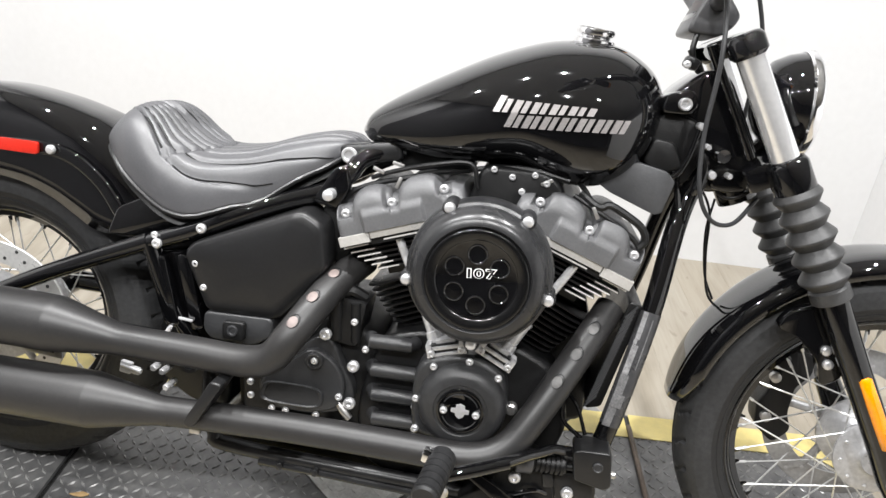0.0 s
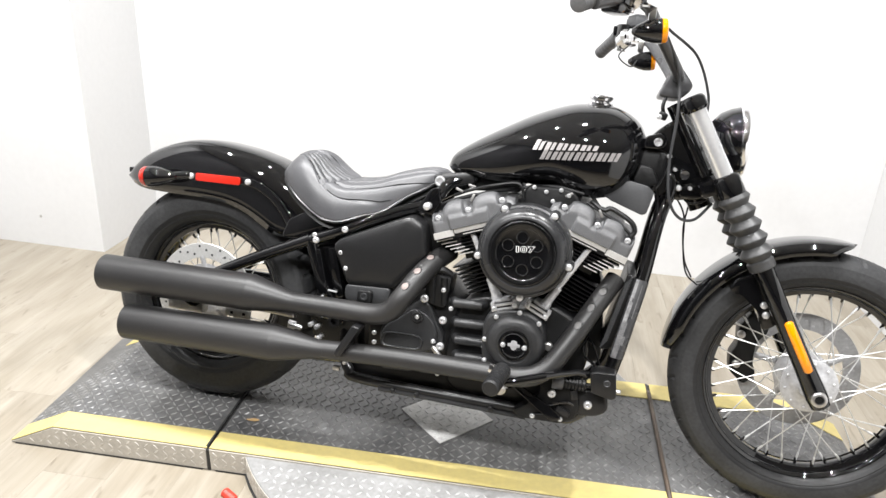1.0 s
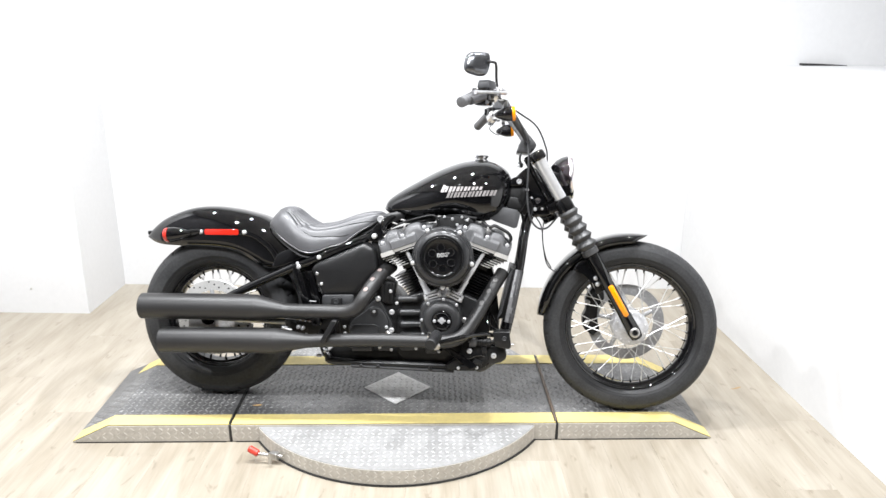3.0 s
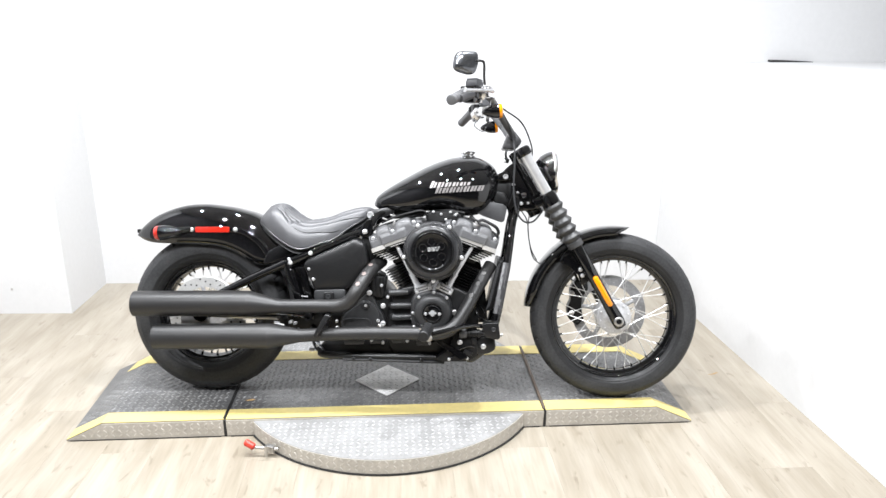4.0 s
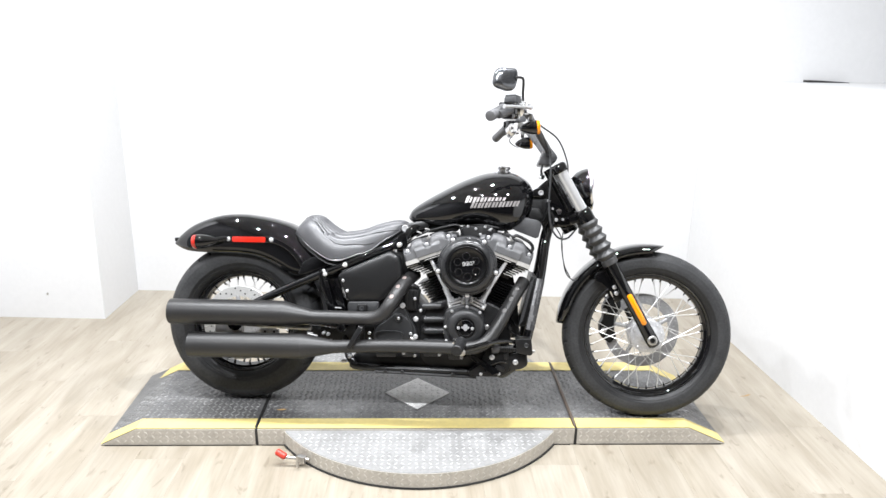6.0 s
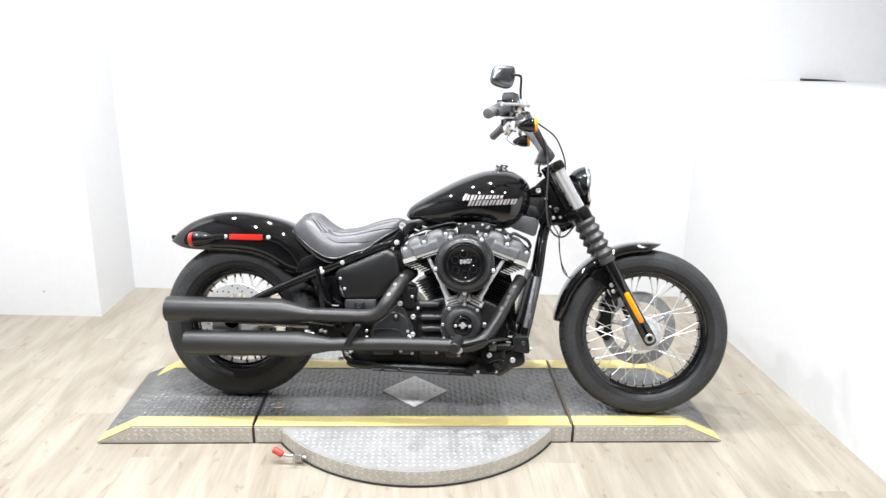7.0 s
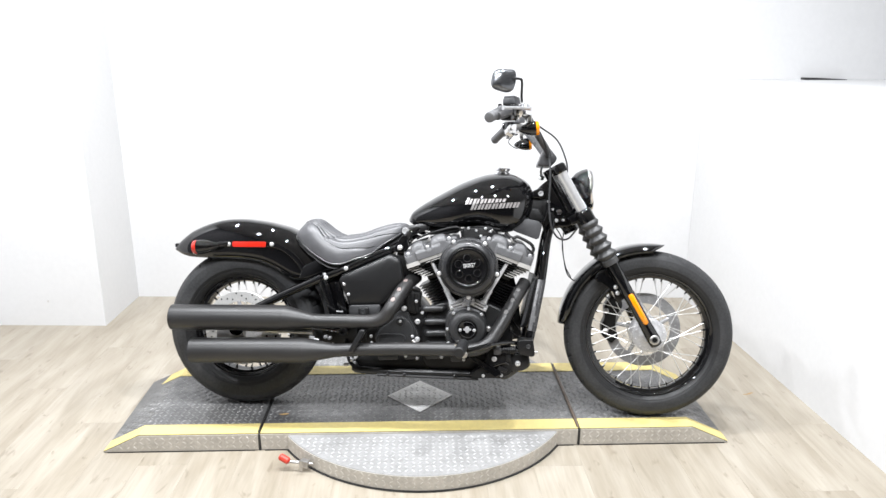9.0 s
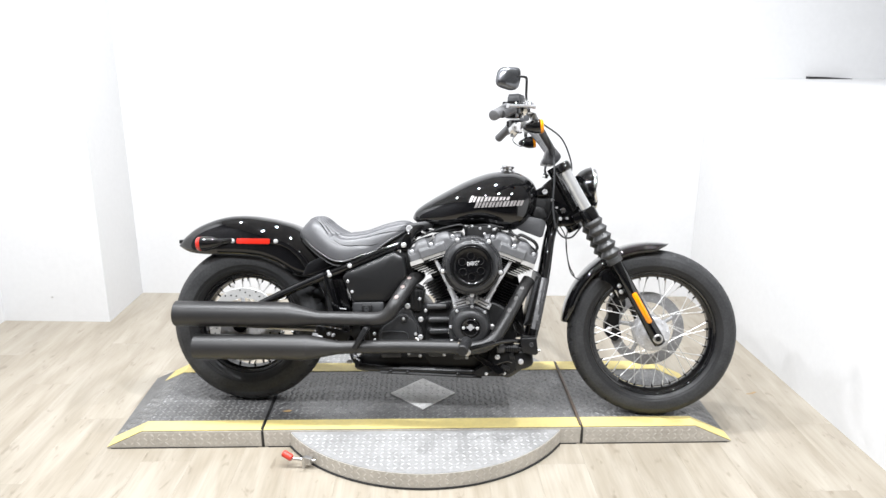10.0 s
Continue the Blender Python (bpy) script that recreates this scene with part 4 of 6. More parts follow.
lathe(bm, [(0.2662, 0.0772), (0.2700, 0.0768), (0.2722, 0.0750), (0.2727, 0.0725), (0.2722, 0.0680), (0.2708, 0.0620), (0.2692, 0.0597), (0.2662, 0.0594)], AC, seg=72, closed=True)
part("face_lip", bm, LIP, cleaner, "polished black lip round the centre plate")
for k in range(6):
    a = radians(95 + 60 * k)
    c = AC + Vector((0.0378 * math.cos(a), 0, 0.0378 * math.sin(a)))
    bm = bmesh.new()
    lathe(bm, [(0.2681, 0.0152), (0.2702, 0.0146), (0.2708, 0.0138), (0.2702, 0.0128), (0.2683, 0.0118), (0.2685, 0.0)], c, seg=24)
    part("recess_ring", bm, GLOSS, cleaner)
for bx, bz in ((0.849, 0.690), (0.970, 0.690), (0.808, 0.572), (1.009, 0.572), (0.908, 0.498)):
    v = Vector((bx - AC.x, 0, bz - AC.z)).normalized()
    bm = bmesh.new()
    lathe(bm, [(0.20, 0.0125), (0.238, 0.0125), (0.241, 0.010), (0.241, 0)], AC + v * 0.1075, seg=20)
    part("bolt_boss", bm, RINGSATIN, cleaner)
    placed("bolt", BOLT_CAP, Matrix.Translation(AC + v * 0.1085 + Vector((0, -0.241, 0))), cleaner)
def figures(body, size, bold, depth, material):
    """Raised figures in the built-in font."""
    txt = bpy.data.curves.new("number", "FONT")
    txt.body, txt.size, txt.extrude, txt.align_x, txt.align_y, txt.offset, txt.space_character = body, size, depth, "CENTER", "CENTER", bold, 1.08
    tmp = bpy.data.objects.new("number_curve", txt)
    me = bpy.data.meshes.new_from_object(tmp)
    bpy.data.objects.remove(tmp)
    me.materials.clear()
    me.materials.append(material)
    return me


def figure_row(bold, depth, material):
    """The figures set close together."""
    bm = bmesh.new()
    for ch, dx, wide in (("1", -0.0150, 1.75), ("0", -0.0010, 1.5), ("7", 0.0160, 1.5)):
        me = figures(ch, 0.019, bold, depth, material)
        me.transform(Matrix.Translation((dx, 0, 0)) @ Matrix.Diagonal((wide, 0.95, 1, 1)))
        bm.from_mesh(me)
        bpy.data.meshes.remove(me)
    me = bpy.data.meshes.new("number")
    bm.to_mesh(me)
    bm.free()
    me.materials.append(material)
    return me


NUM = Matrix.Translation(AC + Vector((0.003, -0.2690, 0.010))) @ pose(0, 0, 0, 90, 0, 0) @ pose(0, 0, 0, 0, 0, 6)
placed("number", figure_row(0.0011, 0.0004, PRINT), NUM, cleaner, "white outlined number on the air cleaner")
placed("number_fill", figure_row(0.0001, 0.0004, GLOSS), NUM @ Matrix.Translation((0, 0, 0.0005)), cleaner)
bm = bmesh.new()
box(bm, AC + Vector((-0.004, -0.236, 0.0985)), (0.048, 0.012, 0.004), pose(0, 0, 0, 0, 0, 0), 0.001)
part("print_bar", bm, BADGE, cleaner, "small bronze-tinted label on the rim")

# frame
def rail(pts, r, n=6, seg=14, m=GLOSS, name="frame_tube", label="", parent=None):
    bm = bmesh.new()
    tube(bm, spline(pts, n), r, seg)
    return part(name, bm, m, parent or frame_body, label)


bm = bmesh.new()
prism(bm, rounded([(1.135, 0.850), (1.165, 0.895), (1.205, 0.930), (1.240, 0.925), (1.312, 0.80), (1.300, 0.755), (1.235, 0.735), (1.190, 0.755)], 0.02), 0.062, -0.062, 0.010)
tube(bm, [HEADSTOCK + RAKE * 0.015, HEADSTOCK - RAKE * 0.20], 0.032, 20)
tube(bm, spline([(1.20, 0, 0.86), (1.10, 0, 0.85), (0.85, 0, 0.79), (0.66, 0, 0.70), (0.55, 0, 0.62)], 6), 0.026, 16)
frame_body = part("frame", bm, GLOSS, bike, "gloss black steel frame")
for s in (-1, 1):
    rail([(0.335, s * 0.140, 0.530), (0.415, s * 0.138, 0.564), (0.483, s * 0.128, 0.598), (0.560, s * 0.112, 0.632), (0.625, s * 0.100, 0.656), (0.656, s * 0.090, 0.684), (0.678, s * 0.070, 0.716), (0.74, s * 0.05, 0.740)], 0.0155)
    rail([(1.235, s * 0.035, 0.79), (1.205, s * 0.07, 0.70), (1.186, s * 0.11, 0.56), (1.166, s * 0.135, 0.45), (1.142, s * 0.145, 0.32), (1.118, s * 0.145, 0.235), (1.06, s * 0.145, 0.180), (1.035, s * 0.145, 0.176)], 0.0165)
    rail([(1.03, s * 0.145, 0.176), (0.95, s * 0.145, 0.175), (0.52, s * 0.145, 0.177), (0.468, s * 0.140, 0.196), (0.440, s * 0.11, 0.230), (0.42, s * 0.06, 0.30)], 0.0138, m=SATIN)
bm = bmesh.new()
tube(bm, spline([(-0.01, -0.125, 0.352), (0.047, -0.128, 0.392), (0.178, -0.135, 0.460), (0.335, -0.140, 0.532)], 5), [0.016] * 16, 14)
tube(bm, spline([(-0.01, 0.125, 0.352), (0.047, 0.128, 0.392), (0.178, 0.135, 0.460), (0.335, 0.140, 0.532)], 5), [0.016] * 16, 14)
for s in (-1, 1):
    tube(bm, spline([(-0.02, s * 0.125, 0.335), (0.10, s * 0.128, 0.335), (0.30, s * 0.125, 0.345), (0.44, s * 0.12, 0.33)], 5), 0.021, 14)
    tube(bm, spline([(0.335, s * 0.140, 0.532), (0.372, s * 0.135, 0.43), (0.43, s * 0.125, 0.33)], 5), 0.016, 12)
    lathe(bm, [(0.095, 0.030), (0.150, 0.030), (0.152, 0.026), (0.152, 0)], (0.0, 0, RR + 0.01), (0, s, 0), 24)
part("swingarm", bm, GLOSS, bike, "gloss black tubular swingarm")
for x, y, z in ((0.356, -0.155, 0.535), (0.434, -0.156, 0.573)):
    placed("bolt", BOLT_BIG, Matrix.Translation((x, y, z)) @ Matrix.Scale(0.82, 4), frame_body)
bolts(frame_body, [(0.350, -0.152, 0.548)], BOLT)
bm = bmesh.new()
lathe(bm, [(0.10, 0.0098), (0.136, 0.0098), (0.139, 0.0090), (0.141, 0.006), (0.142, 0)], (0.638, 0, 0.656), seg=20)
part("pivot_cap", bm, BOLTMETAL, frame_body, "chrome pivot cap")
bm = bmesh.new()
prism(bm, [(0.606, 0.640), (0.648, 0.630), (0.668, 0.668), (0.660, 0.706), (0.640, 0.700)], -0.095, -0.118, 0.004, 0.008)
part("rear_gusset", bm, GLOSS, frame_body)
bm = bmesh.new()
prism(bm, [(0.628, 0.722), (0.640, 0.735), (0.735, 0.752), (0.745, 0.722), (0.640, 0.700)], -0.045, -0.075, 0.006, 0.012)
mount = part("tank_mount", bm, SATIN, bike, "black rear tank bracket")
bm = bmesh.new()
lathe(bm, [(0.070, 0.0135), (0.080, 0.0135), (0.082, 0.012), (0.082, 0.0085), (0.079, 0.008), (0.079, 0)], (0.652, 0, 0.718), seg=24)
part("mount_washer", bm, BOLTMETAL, mount, "bright washer and bolt")
bm = bmesh.new()
prism(bm, [(1.140, 0.855), (1.145, 0.884), (1.185, 0.896), (1.198, 0.872), (1.185, 0.856)], -0.035, -0.090, 0.005, 0.010)
mount = part("tank_mount", bm, GLOSS, bike, "black front tank bracket")
bm = bmesh.new()
lathe(bm, [(0.090, 0.0100), (0.101, 0.0100), (0.103, 0.009), (0.103, 0.0065), (0.100, 0.006), (0.100, 0)], (1.174, 0, 0.872), seg=24)
part("mount_washer", bm, BOLTMETAL, mount, "bright washer and bolt")
# label film round the right down tube, with bars where the print cannot be read; the upper pale bars also paint the
# tube's white reflections
film = spline([(1.205, -0.07, 0.70), (1.186, -0.11, 0.56), (1.166, -0.135, 0.45), (1.142, -0.145, 0.32), (1.118, -0.145, 0.235)], 12)[14:34]
bm = bmesh.new()
tube(bm, film, 0.0172, 20)
label_film = part("label_sleeve", bm, STICKER, frame_body, "black printed label round the down tube")
FACE = Vector((-0.35, -1.0, 0.25)).normalized()
for a, b, side, wide, m in ((0, 5, -0.002, 0.0062, PALEPRINT), (5, 6, -0.004, 0.0050, PALEPRINT), (6, 11, -0.001, 0.0075, PALEPRINT), (11, 14, 0.000, 0.0090, MIDPRINT), (14, 16, 0.001, 0.0100, MIDPRINT), (16, 19, 0.0, 0.0090, MIDPRINT), (1, 10, 0.0105, 0.0016, MIDPRINT)):
    pts = []
    for k in range(a, b + 1):
        d = (film[min(k + 1, len(film) - 1)] - film[max(k - 1, 0)]).normalized()
        n = (FACE - d * FACE.dot(d)).normalized()
        f = n + n.cross(d).normalized() * (side / 0.0172)
        pts.append(film[k].lerp(film[min(k + 1, len(film) - 1)], 0.06 if k == a else 0.0) + f.normalized() * 0.0168)
    bm = bmesh.new()
    tube(bm, pts, wide, 10, squash=0.16)
    part("print_bar", bm, m, label_film, "pale bar of unreadable print")

# side cover, tray and the plastic behind it
def pillow(name, poly, r, steps, material, label):
    """A cover whose face swells out from its rim: steps of y and size."""
    pts = rounded(poly, r, 6)
    c = sum(pts, Vector((0, 0))) / len(pts)
    bm = bmesh.new()
    rings(bm, [[Vector((c.x + (p.x - c.x) * k, y, c.y + (p.y - c.y) * k)) for p in pts] for y, k in steps])
    return part(name, bm, material, bike, label, 50)


side_cover = pillow("side_cover", [(0.404, 0.528), (0.420, 0.548), (0.604, 0.632), (0.642, 0.612), (0.655, 0.540), (0.606, 0.468), (0.578, 0.436), (0.450, 0.430)], 0.014,
                    ((-0.085, 1.0), (-0.148, 1.0), (-0.154, 0.994), (-0.1585, 0.980), (-0.1615, 0.960), (-0.1635, 0.930), (-0.166, 0.84), (-0.1685, 0.70), (-0.1702, 0.50), (-0.1712, 0.30), (-0.1715, 0.05)), SATIN, "satin black swollen side cover")
bolts(side_cover, [(0.429, -0.161, 0.513), (0.446, -0.163, 0.474)], BOLT)
tray = block("battery_tray", [(0.447, 0.400), (0.448, 0.432), (0.570, 0.438), (0.568, 0.405), (0.54, 0.385), (0.46, 0.385)], -0.08, -0.165, GREYPLASTIC, "dark grey tray under the side cover", 0.006, 0.01)
bm = bmesh.new()
prism(bm, [(0.486, 0.392), (0.486, 0.425), (0.525, 0.427), (0.525, 0.392)], -0.160, -0.176, 0.004, 0.008)
part("catch", bm, DARK, tray, "rubber catch")
bm = bmesh.new()
lathe(bm, [(0.176, 0.010), (0.179, 0.009), (0.179, 0.006), (0.177, 0.005), (0.177, 0)], (0.505, 0, 0.410), seg=16)
part("catch_ring", bm, GREYPLASTIC, tray)
inner = block("inner_fender", [(0.332, 0.345), (0.328, 0.400), (0.306, 0.465), (0.272, 0.520), (0.40, 0.55), (0.42, 0.34)], 0.075, -0.062, GREYPLASTIC, "dark grey plastic inner mudguard", 0.01, 0.02)
block("frame_web", [(0.338, 0.512), (0.405, 0.525), (0.440, 0.388), (0.378, 0.384)], -0.09, -0.128, GLOSS, "gloss black casting between the frame plates", 0.006, 0.008)
plate = block("frame_plate", [(0.330, 0.505), (0.365, 0.515), (0.398, 0.39), (0.372, 0.385)], -0.10, -0.150, GLOSS, "gloss black frame plate", 0.006, 0.008)
plate = block("frame_plate", [(0.385, 0.520), (0.408, 0.520), (0.440, 0.39), (0.418, 0.383)], -0.10, -0.146, GLOSS, "gloss black frame plate", 0.006, 0.008)
block("engine_filler_panel", [(0.49, 0.20), (0.475, 0.33), (0.42, 0.40), (0.42, 0.42), (0.60, 0.57), (0.64, 0.55), (0.66, 0.42), (0.64, 0.20)], 0.085, -0.078, DARK, "black parts behind the side cover", 0.01, 0.02)

block("rear_subframe", [(0.235, 0.522), (0.255, 0.575), (0.330, 0.612), (0.430, 0.606), (0.415, 0.570), (0.330, 0.530)], 0.112, -0.112, GLOSS, "gloss black frame panel under the seat", 0.006, 0.012)
block("seat_rail_panel", [(0.400, 0.545), (0.425, 0.585), (0.545, 0.634), (0.585, 0.640), (0.600, 0.618), (0.575, 0.592)], 0.095, -0.100, DARK, "black parts between the seat and side cover", 0.006, 0.012)

# silencer hangers and small fittings by the swingarm
bm = bmesh.new()
tube(bm, [(0.372, -0.152, 0.368), (0.381, -0.152, 0.384), (0.384, -0.152, 0.389)], [0.0045, 0.0045, 0.003], 8)
part("adjuster_stud", bm, PLATED, bike, "bright threaded stud")
# bright bar added as a catchlight above the swingarm pivot
bm = bmesh.new()
box(bm, (0.409, -0.150, 0.405), (0.026, 0.006, 0.004), pose(0, 0, 0, 0, 4, 0), 0.0015)
part("bright_bit", bm, PLATED, bike, "small bright bar standing in for a catchlight")
bm = bmesh.new()
prism(bm, [(0.509, 0.356), (0.529, 0.352), (0.484, 0.270), (0.473, 0.266), (0.464, 0.274)], -0.205, -0.262, 0.004, 0.006)
part("hanger_strap", bm, SATIN, bike, "grey-black silencer hanger strap")
for x, z in ((0.377, 0.270), (0.369, 0.299), (0.352, 0.303), (0.457, 0.215)):
    bm = bmesh.new()
    lathe(bm, [(0.12, 0.0065), (0.15, 0.0065), (0.154, 0.0045), (0.154, 0)], (x, 0, z), seg=12)
    part("hanger_bolt", bm, BOLTMETAL, bike, "bright hanger bolt")
bm = bmesh.new()
box(bm, (0.299, -0.146, 0.294), (0.022, 0.010, 0.022), pose(0, 0, 0, 0, 8, 0), 0.003)
box(bm, (0.317, -0.146, 0.290), (0.016, 0.008, 0.014), pose(0, 0, 0, 0, 8, 0), 0.003)
tube(bm, [(0.290, -0.148, 0.298), (0.328, -0.148, 0.290)], 0.0045, 10)
part("hanger_bracket", bm, PLATED, bike, "bright hanger bracket")
bm = bmesh.new()
box(bm, (0.140, -0.148, 0.301), (0.076, 0.006, 0.024), pose(0, 0, 0, 0, 3, 0), 0.002)
tagplate = part("adjuster_plate", bm, DISC, bike, "bright plate with a printed label")
for dx in (-0.018, 0.018):
    bm = bmesh.new()
    box(bm, (0.140 + dx, -0.1515, 0.301), (0.008, 0.001, 0.007), pose(0, 0, 0, 0, 3, 0))
    part("print_bar", bm, DARK, tagplate)
bm = bmesh.new()
tube(bm, [(-0.06, -0.115, 0.318), (0.02, -0.12, 0.322), (0.30, -0.13, 0.318)], 0.010, 10)
box(bm, (-0.03, -0.12, 0.30), (0.11, 0.035, 0.045), None, 0.008)
caliper = part("brake_caliper", bm, STEEL, bike, "bare metal rear brake caliper")
bm = bmesh.new()
lathe(bm, [(0.125, 0.016), (0.160, 0.016), (0.160, 0.009), (0.150, 0.008), (0.150, 0)], (0.422, 0, 0.326), seg=20)
part("pivot_nut", bm, SATIN, bike, "black swingarm pivot nut")
bm = bmesh.new()
box(bm, (0.436, -0.150, 0.198), (0.020, 0.014, 0.012), None, 0.003)
part("rail_clamp", bm, STEEL, bike, "bright clamp on the lower rail")

# rear mudguard
def shell(tops, bases, widths, n=5, seg=18, power=0.62, thick=0.0, dent=None):
    """A skin arched over from one side's lower rim to the other's."""
    t, b = spline([(x, 0, z) for x, z in tops], n), spline([(x, 0, z) for x, z in bases], n)
    w = [v.x for v in spline([(q, 0, 0) for q in widths], n)]
    loops = []
    for tp, bp, ww in zip(t, b, w):
        loop = []
        for k in range(seg * 2 + 1):
            a = math.pi * k / (seg * 2)
            cy, sz = math.cos(a), math.sin(a)
            p = bp.lerp(tp, abs(sz) ** power)
            p.y = -ww * math.copysign(abs(cy) ** power, cy)
            if dent:
                p.z += dent(p.x, p.y, ww, sz)
            loop.append(p)
        loops.append(loop)
    return loops


loops = shell([(-0.298, 0.628), (-0.264, 0.667), (-0.205, 0.709), (-0.110, 0.744), (-0.016, 0.753), (0.079, 0.744), (0.150, 0.729), (0.197, 0.713), (0.260, 0.675), (0.320, 0.615)],
              [(-0.292, 0.622), (-0.250, 0.607), (-0.202, 0.599), (-0.120, 0.597), (-0.020, 0.597), (0.060, 0.590), (0.120, 0.570), (0.165, 0.545), (0.210, 0.522), (0.275, 0.520)],
              [0.033, 0.060, 0.079, 0.089, 0.093, 0.095, 0.096, 0.097, 0.098, 0.098])
bm = bmesh.new()
rings(bm, loops, False, False)
fender = part("rear_fender", bm, GLOSS, bike, "gloss black bobbed rear mudguard")
mod = fender.modifiers.new("thickness", "SOLIDIFY")
mod.thickness, mod.offset = 0.004, -1
bm = bmesh.new()
pts = spline([(-0.085, -0.091, 0.652), (-0.05, -0.097, 0.654), (0.03, -0.098, 0.655), (0.14, -0.099, 0.653), (0.215, -0.101, 0.612), (0.270, -0.103, 0.540)], 6)
tube(bm, pts, [0.003] + [0.007 + 0.005 * min(1, i / 16) for i in range(len(pts) - 2)] + [0.008], 16, squash=0.22)
part("fender_strut", bm, GLOSS, fender, "gloss black strut cover")
bm = bmesh.new()
prism(bm, [(-0.030, 0.644), (-0.030, 0.665), (0.104, 0.667), (0.104, 0.645)], -0.102, -0.1095, 0.002, 0.006)
part("reflector", bm, RED, fender, "red side reflector")
bolts(fender, [(-0.046, -0.102, 0.654), (0.128, -0.105, 0.657)], BOLT_CAP)
bm = bmesh.new()
box(bm, (-0.290, 0.0, 0.640), (0.02, 0.05, 0.016), None, 0.004)
part("tag_bracket", bm, DARK, fender, "black bracket at the mudguard's tip")


def signal(name, at, length, r, lens, label, parent, back=False, turn=None):
    """A bullet lamp with its lens at one end."""
    s = -1 if back else 1
    bm = bmesh.new()
    lathe(bm, [(-length * 0.62, 0.001), (-length * 0.60, r * 0.22), (-length * 0.45, r * 0.50), (-length * 0.2, r * 0.82), (0.0, r * 0.97), (length * 0.24, r), (length * 0.26, r * 0.93), (length * 0.26, 0)], at, (s, 0, 0.10 * s), 28)
    ob = part(name, steered(bm) if turn else bm, GLOSS, parent, label)
    bm = bmesh.new()
    lathe(bm, [(length * 0.255, r * 0.98), (length * 0.36, r * 0.96), (length * 0.41, r * 0.86), (length * 0.43, r * 0.5), (length * 0.435, 0)], at, (s, 0, 0.10 * s), 28)
    part("lens", steered(bm) if turn else bm, lens, ob, "clear coloured lens")
    return ob


for s in (-1, 1):
    ts = signal("tail_lamp", (-0.138, s * 0.124, 0.643), 0.100, 0.0290, RED, "gloss black bullet tail lamp with red lens", bike, True)
    bm = bmesh.new()
    tube(bm, [(-0.10, s * 0.119, 0.648), (-0.08, s * 0.114, 0.652), (-0.050, s * 0.101, 0.656)], [0.010, 0.012, 0.011], 12)
    part("stalk", bm, GLOSS, ts)

# seat
def rib_spread(x):
    """How far the ribbed panel has widened at x, from the bolster's top to the crease."""
    return 0.50 + 0.50 * min(1, max(0, (x - 0.245) / 0.103))


def seat_dent(x, y, w, sz):
    """Stitched grooves: ribs down the bolster, a crease across the seat and seams that sweep along the nose."""
    y = y / rib_spread(x)
    ay = abs(y)
    crease = 0.408 - 0.060 * (min(ay, 0.15) / 0.13) ** 2
    d = 0.0
    if ay < 0.131 and 0.252 < x < crease:
        fade = min(1, (x - 0.252) / 0.02, (crease - x) / 0.006, (0.131 - ay) / 0.004)
        d -= fade * 0.0095 * (1 - abs(math.sin(math.pi * y / 0.0218)) ** 0.55)
    if ay < 0.134 and abs(x - crease) < 0.014:
        d -= 0.009 * math.exp(-((x - crease) / 0.0042) ** 2)
    if 0.25 < x < crease + 0.004:
        d -= 0.008 * math.exp(-((ay - 0.131) / 0.003) ** 2)
    if x > crease:
        v, g = ay / w, (x - 0.345) / 0.30
        for line, dep in ((0.10 + 0.06 * g, 0.005), (0.28 + 0.16 * g, 0.0065), (0.47 + 0.28 * g, 0.007), (0.66 + 0.36 * g, 0.007), (0.85 + 0.26 * g, 0.011)):
            d -= dep * math.exp(-(((v - line) * w / 0.0038) ** 2)) * min(1, (x - crease) / 0.012)
    return d


loops = shell([(0.208, 0.684), (0.220, 0.708), (0.242, 0.736), (0.270, 0.757), (0.302, 0.753), (0.350, 0.717), (0.398, 0.696), (0.476, 0.706), (0.544, 0.731), (0.602, 0.746), (0.638, 0.746), (0.660, 0.736)],
              [(0.222, 0.678), (0.232, 0.676), (0.252, 0.662), (0.285, 0.638), (0.330, 0.609), (0.372, 0.590), (0.420, 0.591), (0.490, 0.622), (0.550, 0.655), (0.600, 0.688), (0.632, 0.713), (0.656, 0.730)],
              [0.070, 0.094, 0.114, 0.134, 0.146, 0.150, 0.148, 0.134, 0.116, 0.098, 0.078, 0.048], 10, 90, 0.66, dent=seat_dent)
bm = bmesh.new()
vs = rings(bm, loops, False, False)
seat = part("seat", bm, LEATHER, bike, "black vinyl solo seat with tuck-and-roll ribs", 60)
mod = seat.modifiers.new("thickness", "SOLIDIFY")
mod.thickness, mod.offset = 0.012, -1
def on_seat(i, v):
    """The near side's surface point of section i at v of its half width."""
    loop = loops[i]
    w = max(abs(p.y) for p in loop)
    return min(loop[4:91], key=lambda p: abs(-p.y - v * w)) + Vector((0, -0.0004, 0.0006)) if w > 0.02 else loop[45]


def seam(points, wide=0.0014):
    bm = bmesh.new()
    tube(bm, points, wide, 6)
    part("seam", bm, DARK, seat)


for y in [0.0218 * (k - 5) for k in range(11)] + [-0.131]:
    run = []
    for i, loop in enumerate(loops):
        yy = y * rib_spread(loop[90].x)
        p = min(loop[4:-4], key=lambda q: abs(q.y - yy))
        if 0.252 < p.x < 0.404 - 0.060 * (y / 0.13) ** 2 and abs(p.y - yy) < 0.006:
            run.append(Vector((p.x, yy, p.z)) + Vector((0.0005, 0, 0.0006)))
    if len(run) > 3:
        seam(run[::2] + [run[-1]], 0.0021)
